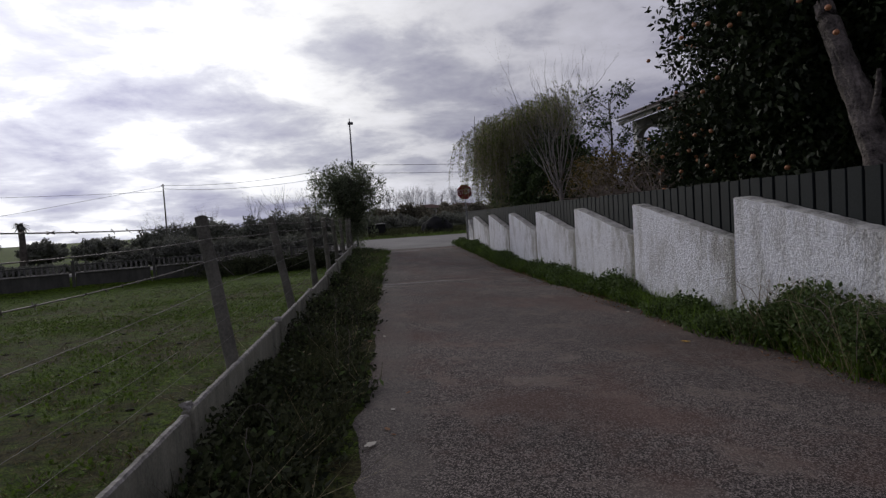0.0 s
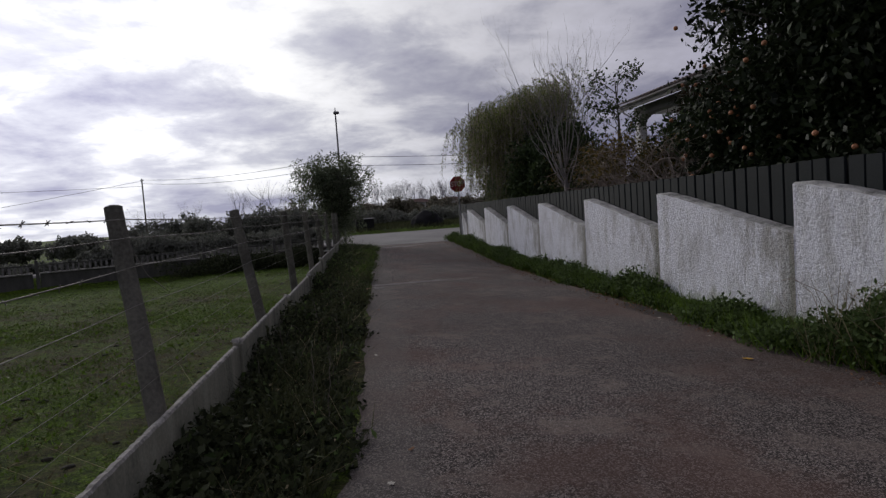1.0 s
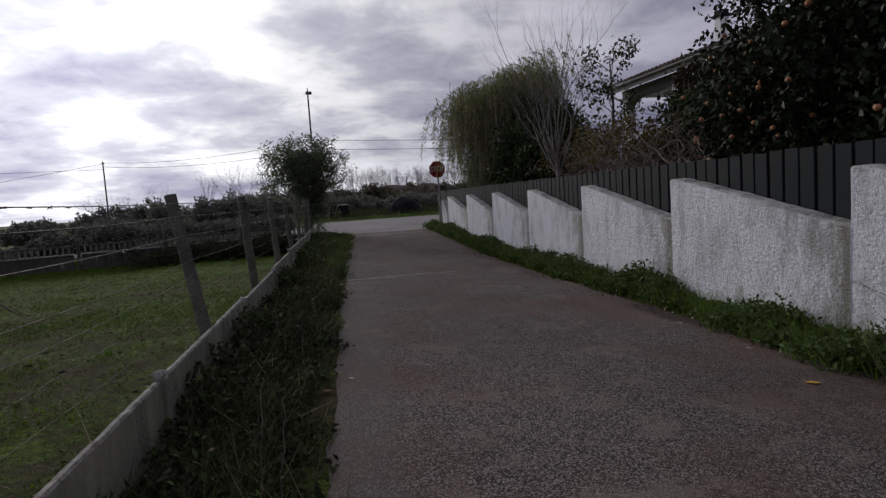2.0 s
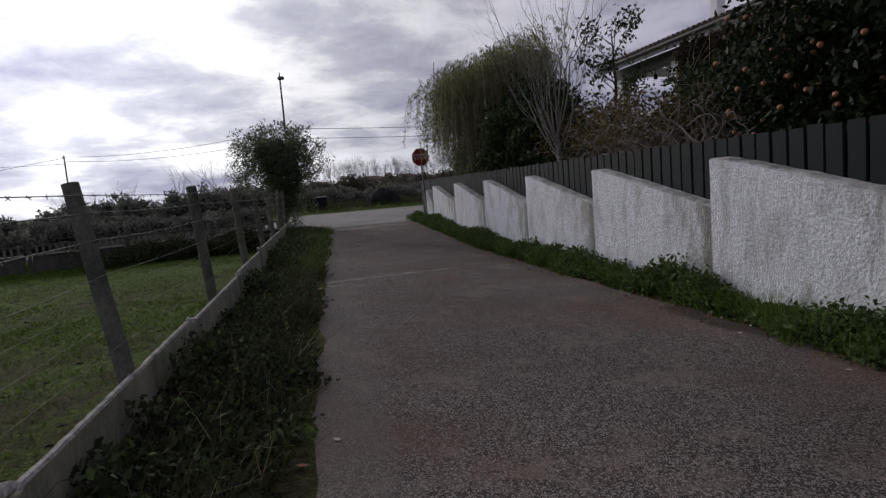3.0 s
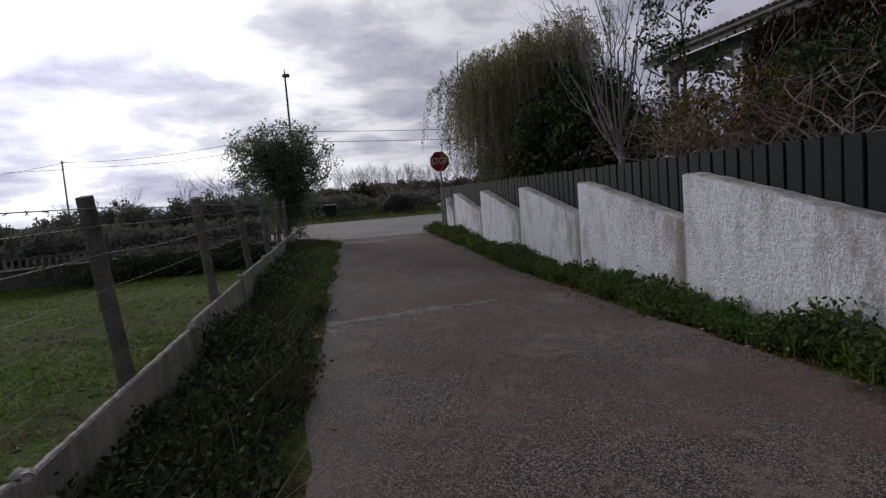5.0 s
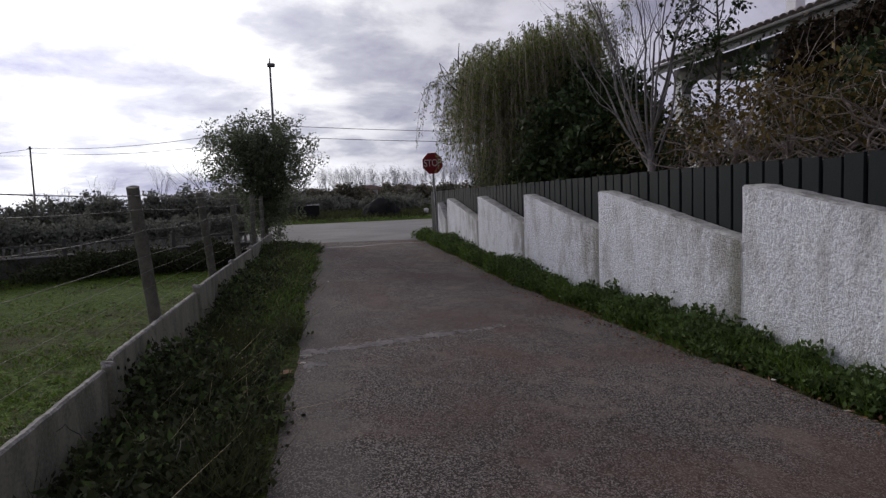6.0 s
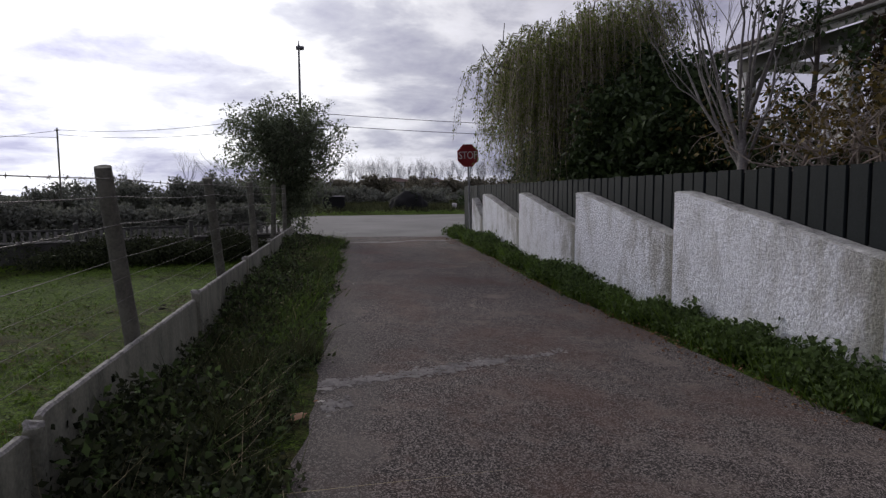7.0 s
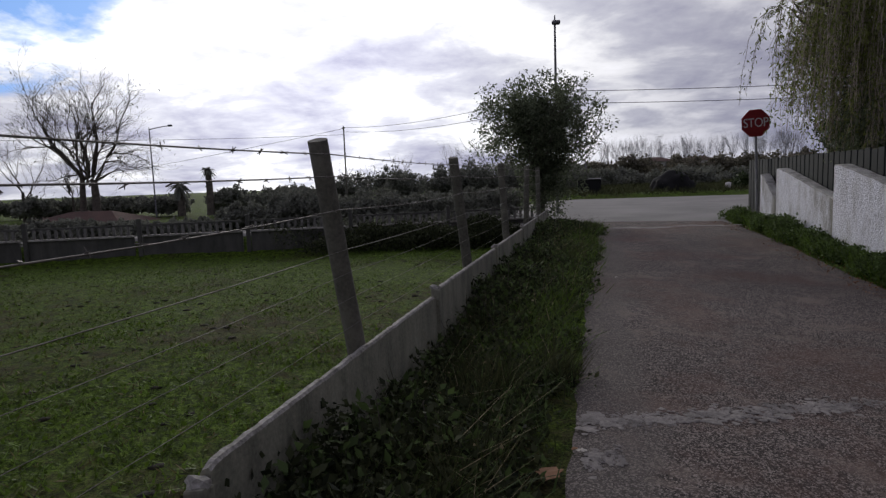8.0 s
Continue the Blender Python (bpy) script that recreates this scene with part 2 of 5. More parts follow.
def pasture_material():
    m, nt, b = material("pasture_ground")
    p = position(nt)
    n1, n2, n3, n4 = noise_tex(nt, p, 0.45, 6, 0.65), noise_tex(nt, p, 3.2, 6, 0.72, 0.4), noise_tex(nt, p, 13.0, 5, 0.7), noise_tex(nt, p, 60.0, 4, 0.7)
    grain = math_node(nt, "ADD", math_node(nt, "MULTIPLY", n3, 0.5), math_node(nt, "MULTIPLY", n4, 0.5))
    green = ramp(nt, grain, [(0.40, (0.010, 0.015, 0.004)), (0.5, (0.050, 0.082, 0.010)), (0.60, (0.155, 0.245, 0.026))])
    soil = ramp(nt, grain, [(0.40, (0.012, 0.009, 0.006)), (0.60, (0.085, 0.072, 0.034))])
    v = math_node(nt, "ADD", math_node(nt, "ADD", math_node(nt, "MULTIPLY", n1, 0.42), math_node(nt, "MULTIPLY", n2, 0.38)), math_node(nt, "MULTIPLY", n3, 0.20))
    # grazed barer on the near side than across the field
    sep = nt.nodes.new("ShaderNodeSeparateXYZ")
    nt.links.new(p, sep.inputs[0])
    v = math_node(nt, "SUBTRACT", v, ramp(nt, math_node(nt, "DIVIDE", sep.outputs[1], 20.0), [(0.55, 0.0), (0.95, 0.06)]))
    nt.links.new(mix(nt, ramp(nt, v, [(0.455, 0.0), (0.54, 0.9)]), green, soil), b.inputs["Base Color"])
    b.inputs["Roughness"].default_value = 0.95
    b.inputs["Specular IOR Level"].default_value = 0.1
    bump(nt, b, math_node(nt, "ADD", n2, grain), 0.9, 0.05)
    return m


def plain(name, color, rough=0.5, metal=0.0):
    return mottled(name, tuple(c * 0.8 for c in color), tuple(min(1, c * 1.15) for c in color), 6.0, 60.0, rough, 0.08, metal, 0.002)


ASPHALT = asphalt_material()
STUCCO = stucco_material()
STUCCO_CAP = mottled("grimy_wall_cap", (0.10, 0.098, 0.085), (0.60, 0.59, 0.56), 5, 45, 0.95, 0.6, 0, 0.02)
CONCRETE = concrete_material()
# darker copy of the concrete: the far wall's shadow is in its colour
BOUND_CONCRETE = concrete_material("shaded_concrete", (0.036, 0.036, 0.031), (0.098, 0.095, 0.083))
BALUSTER = mottled("pale_cast_balusters", (0.09, 0.087, 0.08), (0.25, 0.24, 0.22), 5, 40, 0.9, 0.2)
CONCRETE_TOP = mottled("pale_top_concrete", (0.13, 0.125, 0.105), (0.46, 0.44, 0.40), 14, 60, 0.95, 0.9)
PASTURE = pasture_material()
ROAD = mottled("pale_road_surface", (0.145, 0.138, 0.13), (0.24, 0.23, 0.215), 0.5, 30, 0.9, 0.2)
SEAM = mottled("pale_cement_seam", (0.13, 0.12, 0.11), (0.33, 0.305, 0.275), 6, 50, 0.95, 0.6)
FENCE_PAINT = mottled("dark_green_grey_painted_metal", (0.007, 0.010, 0.011), (0.015, 0.019, 0.0205), 1.6, 45, 0.65, 0.1, 0, 0.004, 0.15)
# near-black colour painting the shade seen between the slats
FENCE_GAP_SHADE = mottled("gap_shade_backing", (0.006, 0.006, 0.006), (0.014, 0.014, 0.014), 4, 40, 0.8, 0.1)
POST_WOOD = mottled("grey_weathered_post_wood", (0.062, 0.060, 0.047), (0.19, 0.182, 0.145), 5, 55, 0.9, 0.5)
WIRE = mottled("rusty_galvanised_wire", (0.08, 0.072, 0.062), (0.25, 0.23, 0.20), 8, 80, 0.6, 0.1, 0.2)
BARK = mottled("grey_brown_bark", (0.045, 0.038, 0.03), (0.16, 0.14, 0.115), 5, 30, 0.95, 0.7, 0, 0.02)
DEAD_BARK = mottled("dead_brown_grey_bark", (0.022, 0.019, 0.017), (0.22, 0.19, 0.17), 6, 30, 0.95, 1.0, 0, 0.04)
PALE_BARK = mottled("pale_grey_bark", (0.11, 0.102, 0.095), (0.30, 0.28, 0.255), 4, 35, 0.9, 0.5, 0, 0.015)
TWIG = mottled("brown_twig_bark", (0.15, 0.12, 0.10), (0.40, 0.34, 0.285), 5, 40, 0.9, 0.3)
# distance haze put into the branch colour: pale blue-grey
FAR_BARK = mottled("haze_pale_far_branches", (0.15, 0.147, 0.16), (0.25, 0.245, 0.265), 0.5, 5, 0.95, 0.1)
CITRUS = leafy("glossy_citrus_leaves", (0.005, 0.009, 0.004), (0.036, 0.052, 0.020), 0.5, 0.12)
LAUREL = leafy("dark_evergreen_leaves", (0.012, 0.022, 0.008), (0.072, 0.105, 0.038), 0.55, 0.22)
WILLOW = leafy("olive_green_willow_leaves", (0.065, 0.084, 0.022), (0.25, 0.28, 0.092), 0.6, 0.5)
OLIVE = leafy("grey_green_small_leaves", (0.050, 0.063, 0.038), (0.20, 0.23, 0.145), 0.7, 0.55)
YELLOWING = leafy("yellowing_shrub_leaves", (0.03, 0.028, 0.010), (0.20, 0.145, 0.045), 0.6, 0.3)
WEED = leafy("dark_green_weed_leaves", (0.028, 0.045, 0.014), (0.13, 0.19, 0.062), 0.65, 0.3)
BRAMBLE = leafy("dark_bramble_leaves", (0.012, 0.016, 0.008), (0.074, 0.086, 0.040), 0.75, 0.18)
# brown scrub, paled in its colour for distance haze
SCRUB = leafy("haze_pale_brown_scrub", (0.085, 0.080, 0.060), (0.22, 0.20, 0.15), 0.95, 0.3)
CREEPER = leafy("brownish_creeper_leaves", (0.012, 0.010, 0.006), (0.075, 0.052, 0.030), 0.75, 0.15)
BLADE = leafy("grass_blades", (0.036, 0.060, 0.008), (0.145, 0.235, 0.032), 0.6, 0.3)
WITHERED = leafy("withered_grass", (0.045, 0.036, 0.014), (0.17, 0.135, 0.055), 0.8, 0.2)
BANK = leafy("dull_bank_grass", (0.025, 0.029, 0.012), (0.09, 0.098, 0.042), 0.8, 0.25)
DRY = leafy("dry_straw", (0.16, 0.13, 0.07), (0.42, 0.36, 0.22), 0.8, 0.2)
# grey-green lifted to imitate haze over far foliage
FAR_LEAF = leafy("haze_pale_far_leaves", (0.122, 0.129, 0.108), (0.240, 0.246, 0.202), 0.95, 0.3)
ORANGE = mottled("orange_peel", (0.34, 0.13, 0.05), (0.54, 0.26, 0.13), 20, 90, 0.45, 0.3)
SIGN_RED = mottled("faded_sign_red", (0.17, 0.010, 0.013), (0.27, 0.017, 0.022), 5, 30, 0.5, 0.05)
SIGN_WHITE = plain("faded_sign_white", (0.60, 0.56, 0.56), 0.5)
STEEL = mottled("galvanised_steel", (0.20, 0.20, 0.20), (0.38, 0.38, 0.38), 6, 50, 0.5, 0.1, 0.7)
LAMP_GREY = mottled("dull_grey_lamp_paint", (0.09, 0.09, 0.095), (0.19, 0.19, 0.20), 6, 50, 0.7, 0.1)
HOUSE_WHITE = mottled("white_house_render", (0.66, 0.65, 0.66), (0.82, 0.81, 0.82), 1.2, 30, 0.9, 0.3)
# grey halved in brightness, putting the shade under the eaves into the colour
HOUSE_BEAM = mottled("eaves_shade_grey", (0.14, 0.135, 0.13), (0.23, 0.225, 0.21), 1.5, 30, 0.9, 0.2)
ROOF_TILE = mottled("weathered_clay_tile", (0.34, 0.28, 0.25), (0.56, 0.50, 0.46), 2.5, 25, 0.9, 0.4)
RED_TILE = mottled("red_clay_roof", (0.05, 0.025, 0.022), (0.10, 0.05, 0.04), 1.2, 12, 0.9, 0.3)
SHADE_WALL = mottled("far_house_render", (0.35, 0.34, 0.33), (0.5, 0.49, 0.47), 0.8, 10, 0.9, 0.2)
DARK_GLASS = plain("dark_window_glass", (0.02, 0.022, 0.025), 0.15)
BLACK = plain("black_plastic_sheet", (0.008, 0.008, 0.008), 0.9)
YELLOW_LEAF = plain("fallen_yellow_leaf", (0.55, 0.33, 0.05), 0.7)
BROWN_LEAF = plain("fallen_brown_leaf", (0.23, 0.12, 0.06), 0.8)
PALE_LEAF = plain("bleached_dead_leaf", (0.50, 0.47, 0.40), 0.8)
EARTH = mottled("dark_bare_earth", (0.010, 0.009, 0.006), (0.035, 0.030, 0.02), 3, 35, 0.98, 0.7, 0, 0.03)


# ---- mesh helpers ----
rng = np.random.default_rng(7)


def mesh(name, verts, faces, mat, smooth=False):
    """Mesh from arrays; all faces have the same number of corners, or faces is a list of mixed ones."""
    me = bpy.data.meshes.new(name)
    if isinstance(faces, np.ndarray):
        v, f = np.asarray(verts, dtype=np.float32), faces.astype(np.int32)
        k = f.shape[1]
        me.vertices.add(len(v))
        me.vertices.foreach_set("co", v.ravel())
        me.loops.add(f.size)
        me.loops.foreach_set("vertex_index", f.ravel())
        me.polygons.add(len(f))
        me.polygons.foreach_set("loop_start", np.arange(0, f.size, k, dtype=np.int32))
        me.update(calc_edges=True)
        me.validate()
    else:
        me.from_pydata([tuple(v) for v in verts], [], faces)
    if smooth:
        me.polygons.foreach_set("use_smooth", np.ones(len(me.polygons), dtype=bool))
    me.materials.append(mat)
    return me


def part(name, me, parent=None, label=""):
    ob = new(name, me)
    if parent is not None:
        ob.parent = parent
    return tagged(ob, label=label)


def thing(name, label, category, group="", kind=""):
    return tagged(new(name), label, category, group, kind)


def solid(name, label, category, me, group="", kind=""):
    return tagged(new(name, me), label, category, group, kind)


def bm_mesh(name, bm, mat, smooth=False):
    me = bpy.data.meshes.new(name)
    bm.to_mesh(me)
    bm.free()
    me.materials.append(mat)
    if smooth:
        me.polygons.foreach_set("use_smooth", np.ones(len(me.polygons), dtype=bool))
    return me


def box_bm(size, at=(0, 0, 0), bevel=0.0, turn=None):
    bm = bmesh.new()
    bmesh.ops.create_cube(bm, size=1)
    bmesh.ops.scale(bm, vec=size, verts=bm.verts)
    if bevel:
        bmesh.ops.bevel(bm, geom=bm.edges[:], offset=bevel, segments=2, affect="EDGES", profile=0.6)
    if turn is not None:
        bmesh.ops.transform(bm, matrix=turn, verts=bm.verts)
    bmesh.ops.translate(bm, vec=at, verts=bm.verts)
    return bm


def tube(pts, radii, sides=6):
    """A tapered tube along points: arrays of vertices and quads."""
    pts, radii = np.asarray(pts, float), np.asarray(radii, float)
    d = np.gradient(pts, axis=0)
    d /= np.linalg.norm(d, axis=1, keepdims=True) + 1e-9
    ref = np.where(np.abs(d[:, 2:3]) > 0.9, [[1.0, 0, 0]], [[0, 0, 1.0]])
    a = np.cross(d, ref)
    a /= np.linalg.norm(a, axis=1, keepdims=True) + 1e-9
    b = np.cross(d, a)
    ang = np.arange(sides) * 2 * np.pi / sides
    v = pts[:, None] + radii[:, None, None] * (np.cos(ang)[None, :, None] * a[:, None] + np.sin(ang)[None, :, None] * b[:, None])
    n = len(pts)
    i, j = np.meshgrid(np.arange(n - 1), np.arange(sides), indexing="ij")
    k = (j + 1) % sides
    f = np.stack([i * sides + j, i * sides + k, (i + 1) * sides + k, (i + 1) * sides + j], -1).reshape(-1, 4)
    return v.reshape(-1, 3), f


def join(pieces):
    vs, fs, n = [], [], 0
    for v, f in pieces:
        vs.append(v)
        fs.append(f + n)
        n += len(v)
    return np.concatenate(vs), np.concatenate(fs)


def leaf_quads(points, size, aspect=0.5, droop=0.0, spread=0.4):
    """A diamond-shaped leaf at each point, turned at random."""
    n = len(points)
    d = rng.normal(size=(n, 3))
    d[:, 2] -= droop
    d /= np.linalg.norm(d, axis=1, keepdims=True)
    s = np.cross(d, rng.normal(size=(n, 3)))
    s /= np.linalg.norm(s, axis=1, keepdims=True) + 1e-9
    up = np.cross(s, d)
    length = size * (1 + spread * rng.uniform(-1, 1, (n, 1)))
    w = length * aspect * 0.5
    p = np.asarray(points)
    v = np.stack([p, p + d * length * 0.45 + s * w + up * w * 0.3, p + d * length, p + d * length * 0.45 - s * w + up * w * 0.3], 1)
    return v.reshape(-1, 3), np.arange(4 * n).reshape(-1, 4)


def blade_tris(points, height, width=0.006, lean=0.35):
    n = len(points)
    p = np.asarray(points)
    ang = rng.uniform(0, 2 * np.pi, n)
    s = np.stack([np.cos(ang), np.sin(ang), 0 * ang], -1)
    h = height * rng.uniform(0.45, 1.3, (n, 1))
    bend = rng.normal(size=(n, 3)) * lean * h
    bend[:, 2] = h[:, 0]
    w = width * rng.uniform(0.6, 1.4, (n, 1))
    v = np.stack([p - s * w, p + s * w, p + bend], 1)
    return v.reshape(-1, 3), np.arange(3 * n).reshape(-1, 3)


def clumps(centre, radii, count, per, spread, shell=0.55):
    """Points in clumps within an ellipsoid, most of them near its skin."""
    d = rng.normal(size=(count, 3))
    d /= np.linalg.norm(d, axis=1, keepdims=True)
    r = rng.uniform(shell, 1.0, (count, 1)) * (1 + 0.12 * rng.normal(size=(count, 1)))
    c = np.asarray(centre) + d * r * np.asarray(radii)
    way = rng.normal(size=(count, per, 3))
    way /= np.linalg.norm(way, axis=2, keepdims=True)
    pts = c[:, None] + way * rng.random((count, per, 1)) ** 0.4 * 1.75 * spread * rng.uniform(0.6, 1.3, (count, 1, 1))
    return pts.reshape(-1, 3), c


def grow(start, way, length, radius, depth, split=3, lift=0.25, wander=0.25, shrink=0.66, spread=0.6, taper=0.62, sides=5, out=None, tips=None):
    """A branching limb: tubes in out, end points in tips."""
    out = [] if out is None else out
    tips = [] if tips is None else tips
    steps = 5 if depth > 1 else 4
    pts, p, d = [np.array(start, float)], np.array(start, float), np.array(way, float)
    d /= np.linalg.norm(d)
    for _ in range(steps):
        d = d + rng.normal(size=3) * wander * 0.4 + np.array([0, 0, lift * 0.2])
        d /= np.linalg.norm(d)
        p = p + d * length / steps
        pts.append(p.copy())
    out.append(tube(pts, np.linspace(radius, radius * taper, steps + 1), sides if depth > 1 else 3))
    if depth == 0:
        tips.append(pts[-1])
        return out, tips
    for k in range(split + (rng.random() < 0.4)):
        at = rng.integers(2, steps + 1) if k else steps
        turn = rng.normal(size=3)
        turn -= d * (turn @ d)
        turn /= np.linalg.norm(turn) + 1e-9
        nd = d + turn * spread * rng.uniform(0.6, 1.3)
        grow(pts[at], nd, length * shrink * rng.uniform(0.75, 1.2), radius * taper * (0.85 if k == 0 else 0.62), depth - 1, split, lift, wander, shrink, spread, taper, sides, out, tips)
    tips.append(pts[-1])
    return out, tips


# ---- the lie of the land ----
def smooth(a, b, t):
    """Soft step from 0 at a to 1 at b."""
    t = np.clip((np.asarray(t, float) - a) / (b - a), 0, 1)
    return t * t * (3 - 2 * t)


def slab_x(y):
    return 1.35 + 0.0425 * np.asarray(y, float)


def lane_left(y):
    return 2.04 + 0.062 * np.asarray(y, float)


WALL_X = 6.98
LANE_RIGHT = 6.62
ROAD_NEAR, ROAD_FAR = 23.6, 43.0


def lane_z(x, y):
    """Height of the lane, which falls to its right side and climbs to the road."""
    return -0.063 * (np.asarray(x, float) - 2.5) * (1 - 0.85 * smooth(15, 24, y)) + 0.15 * smooth(11, 23, y)


def bound_y(x):
    """The line of the boundary wall at the far side of the pasture."""
    return 24.3 + 0.38 * np.asarray(x, float)


def land_z(x, y):
    x, y = np.asarray(x, float), np.asarray(y, float)
    lane = lane_z(np.clip(x, 1.2, 7.2), y) - 0.03
    field = -0.36 + 0.03 * np.sin(x * 1.1) * np.sin(y * 0.8) + 0.012 * np.sin(x * 5.3 + 2 * np.sin(y * 1.9)) * np.sin(y * 4.7 + 1.5 * np.sin(x * 2.3))
    road = 0.12 + 0 * x
    garden = 0.05 + 0 * x
    side = smooth(-0.12, 0.02, x - slab_x(y) + 0.05)
    z = field * (1 - side) + lane * side
    right = smooth(6.95, 7.15, x)
    z = z * (1 - right) + garden * right
    over = smooth(-0.3, 0.5, y - np.where(x < 1.9, bound_y(x), 25.0 - 1.4))
    z = z * (1 - over) + (road - 0.04) * over
    bank = smooth(ROAD_FAR, ROAD_FAR + 1.2, y)
    z = z + bank * (0.22 + 0.020 * np.clip(y - ROAD_FAR, 0, 120)) * smooth(-8, 3, x) - 0.5 * smooth(-8, -16, x) * smooth(24, 34, y)
    return z


def grid(name, xs, ys, zf, mat):
    xs, ys = np.asarray(xs, float), np.asarray(ys, float)
    x, y = np.meshgrid(xs, ys)
    v = np.stack([x, y, zf(x, y)], -1).reshape(-1, 3)
    n, m = len(xs), len(ys)
    i, j = np.meshgrid(np.arange(m - 1), np.arange(n - 1), indexing="ij")
    a = i * n + j
    f = np.stack([a, a + 1, a + n + 1, a + n], -1).reshape(-1, 4)
    return mesh(name, v, f, mat, True)


near_x, near_y = np.arange(-16, 14.01, 0.22), np.arange(-8, 50.01, 0.3)
far = np.array([8, 20, 40, 70, 120, 220, 400, 800, 1600, 2600])
ground = solid("ground", "uneven grassy ground with bare earth patches", "ground",
               grid("ground", np.r_[-16 - far[::-1], near_x, 14 + far], np.r_[-8 - far[::-1], near_y, 50 + far], land_z, PASTURE), kind="structure")


def strip(name, left, right, ys, zf, mat, cells, ragged=0.05):
    """A sheet between two edge lines, with worn edges."""
    ys = np.asarray(ys, float)
    u = np.linspace(0, 1, cells + 1)
    l, r = left(ys) + 0 * ys, right(ys) + 0 * ys
    l = l + ragged * np.array([noise.noise((0.0, y * 1.3, 3.1)) + 0.5 * noise.noise((0.0, y * 5.3, 1.1)) for y in ys])
    r = r + ragged * np.array([noise.noise((5.0, y * 1.3, 3.1)) + 0.5 * noise.noise((4.0, y * 5.3, 1.1)) for y in ys])
    x = l[:, None] + (r - l)[:, None] * u[None]
    y = np.repeat(ys[:, None], cells + 1, 1)
    z = zf(x, y)
    z[:, 0] -= 0.05
    z[:, -1] -= 0.05
    v = np.stack([x, y, z], -1).reshape(-1, 3)
    i, j = np.meshgrid(np.arange(len(ys) - 1), np.arange(cells), indexing="ij")
    a = i * (cells + 1) + j
    return mesh(name, v, np.stack([a, a + 1, a + cells + 2, a + cells + 1], -1).reshape(-1, 4), mat, True)


def rough_lane(x, y):
    wav = np.vectorize(lambda a, b: 0.012 * noise.noise((a * 0.9, b * 0.9, 0.0)) + 0.004 * noise.noise((a * 4, b * 4, 2.0)))
    return lane_z(x, y) + wav(x, y)


lane = solid("lane", "worn dark asphalt lane with pale and reddish patches", "lane",
             strip("lane", lane_left, lambda y: LANE_RIGHT + 0 * y, np.arange(-8, ROAD_NEAR + 0.9, 0.16), rough_lane, ASPHALT, 26, 0.09), kind="structure")


def road_sheet():
    xs = np.r_[np.arange(-60, 60.1, 1.0)]
    rows = []
    for u in np.linspace(0, 1, 14):
        near = np.where(xs < 1.6, bound_y(np.clip(xs, -60, 1.6)) + 0.6, ROAD_NEAR + 0.12 * np.sin(xs * 1.7))
        turn = smooth(-1.0, 2.6, xs)
        near = np.where(xs > 7.2, ROAD_NEAR + 1.2, near)
        farline = (ROAD_FAR + 0.1 * np.sin(xs * 2.1)) * turn + (bound_y(np.clip(xs, -60, 3)) + 2.2) * (1 - turn)
        y = near + (farline - near) * u
        rows.append(np.stack([xs, y, np.full_like(xs, 0.125 + (0.03 if 0 < u < 1 else -0.04))], -1))
    v = np.concatenate(rows)
    n = len(xs)
    i, j = np.meshgrid(np.arange(13), np.arange(n - 1), indexing="ij")
    a = i * n + j
    return mesh("road", v, np.stack([a, a + 1, a + n + 1, a + n], -1).reshape(-1, 4), ROAD, True)


road = solid("road", "pale grey asphalt road crossing the end of the lane", "road", road_sheet(), kind="structure")


def seam_flakes(x0, y0, x1, y1, wide, count, size):
    """Broken flakes of old cement scattered along a line across the lane."""
    v, f = [], []
    for k in range(count):
        t = rng.random()
        x = x0 + (x1 - x0) * t
        y = y0 + (y1 - y0) * t + 0.10 * noise.noise((x * 2.2, 0.3, y0)) + wide * rng.normal()
        r = size * rng.lognormal(0, 0.5)
        n = 7
        z = float(rough_lane(x, y))
        b = len(v)
        v.append((x, y, z + 0.009))
        for i in range(n):
            a = 2 * math.pi * i / n
            q = r * rng.uniform(0.55, 1.3)
            px, py = x + 1.15 * q * math.cos(a), y + 0.9 * q * math.sin(a)
            v.append((px, py, float(lane_z(px, py)) + (z - float(lane_z(x, y))) + 0.002))
        f += [(b, b + 1 + i, b + 1 + (i + 1) % n) for i in range(n)]
    return mesh("cement_seam", v, f, SEAM, True)


for a in ((2.86, 11.66, 4.45, 12.28, 0.055, 900, 0.012), (4.45, 12.3, 5.15, 12.68, 0.04, 160, 0.010), (2.88, 11.24, 3.06, 11.36, 0.05, 130, 0.010), (3.3, 22.3, 7.2, 23.2, 0.05, 200, 0.05)):
    part("cement_seam", seam_flakes(*a), lane, "broken pale cement seam across the lane")


# ---- white wall with stepped slanting tops ----
STEP, FIRST = 2.715, 5.63


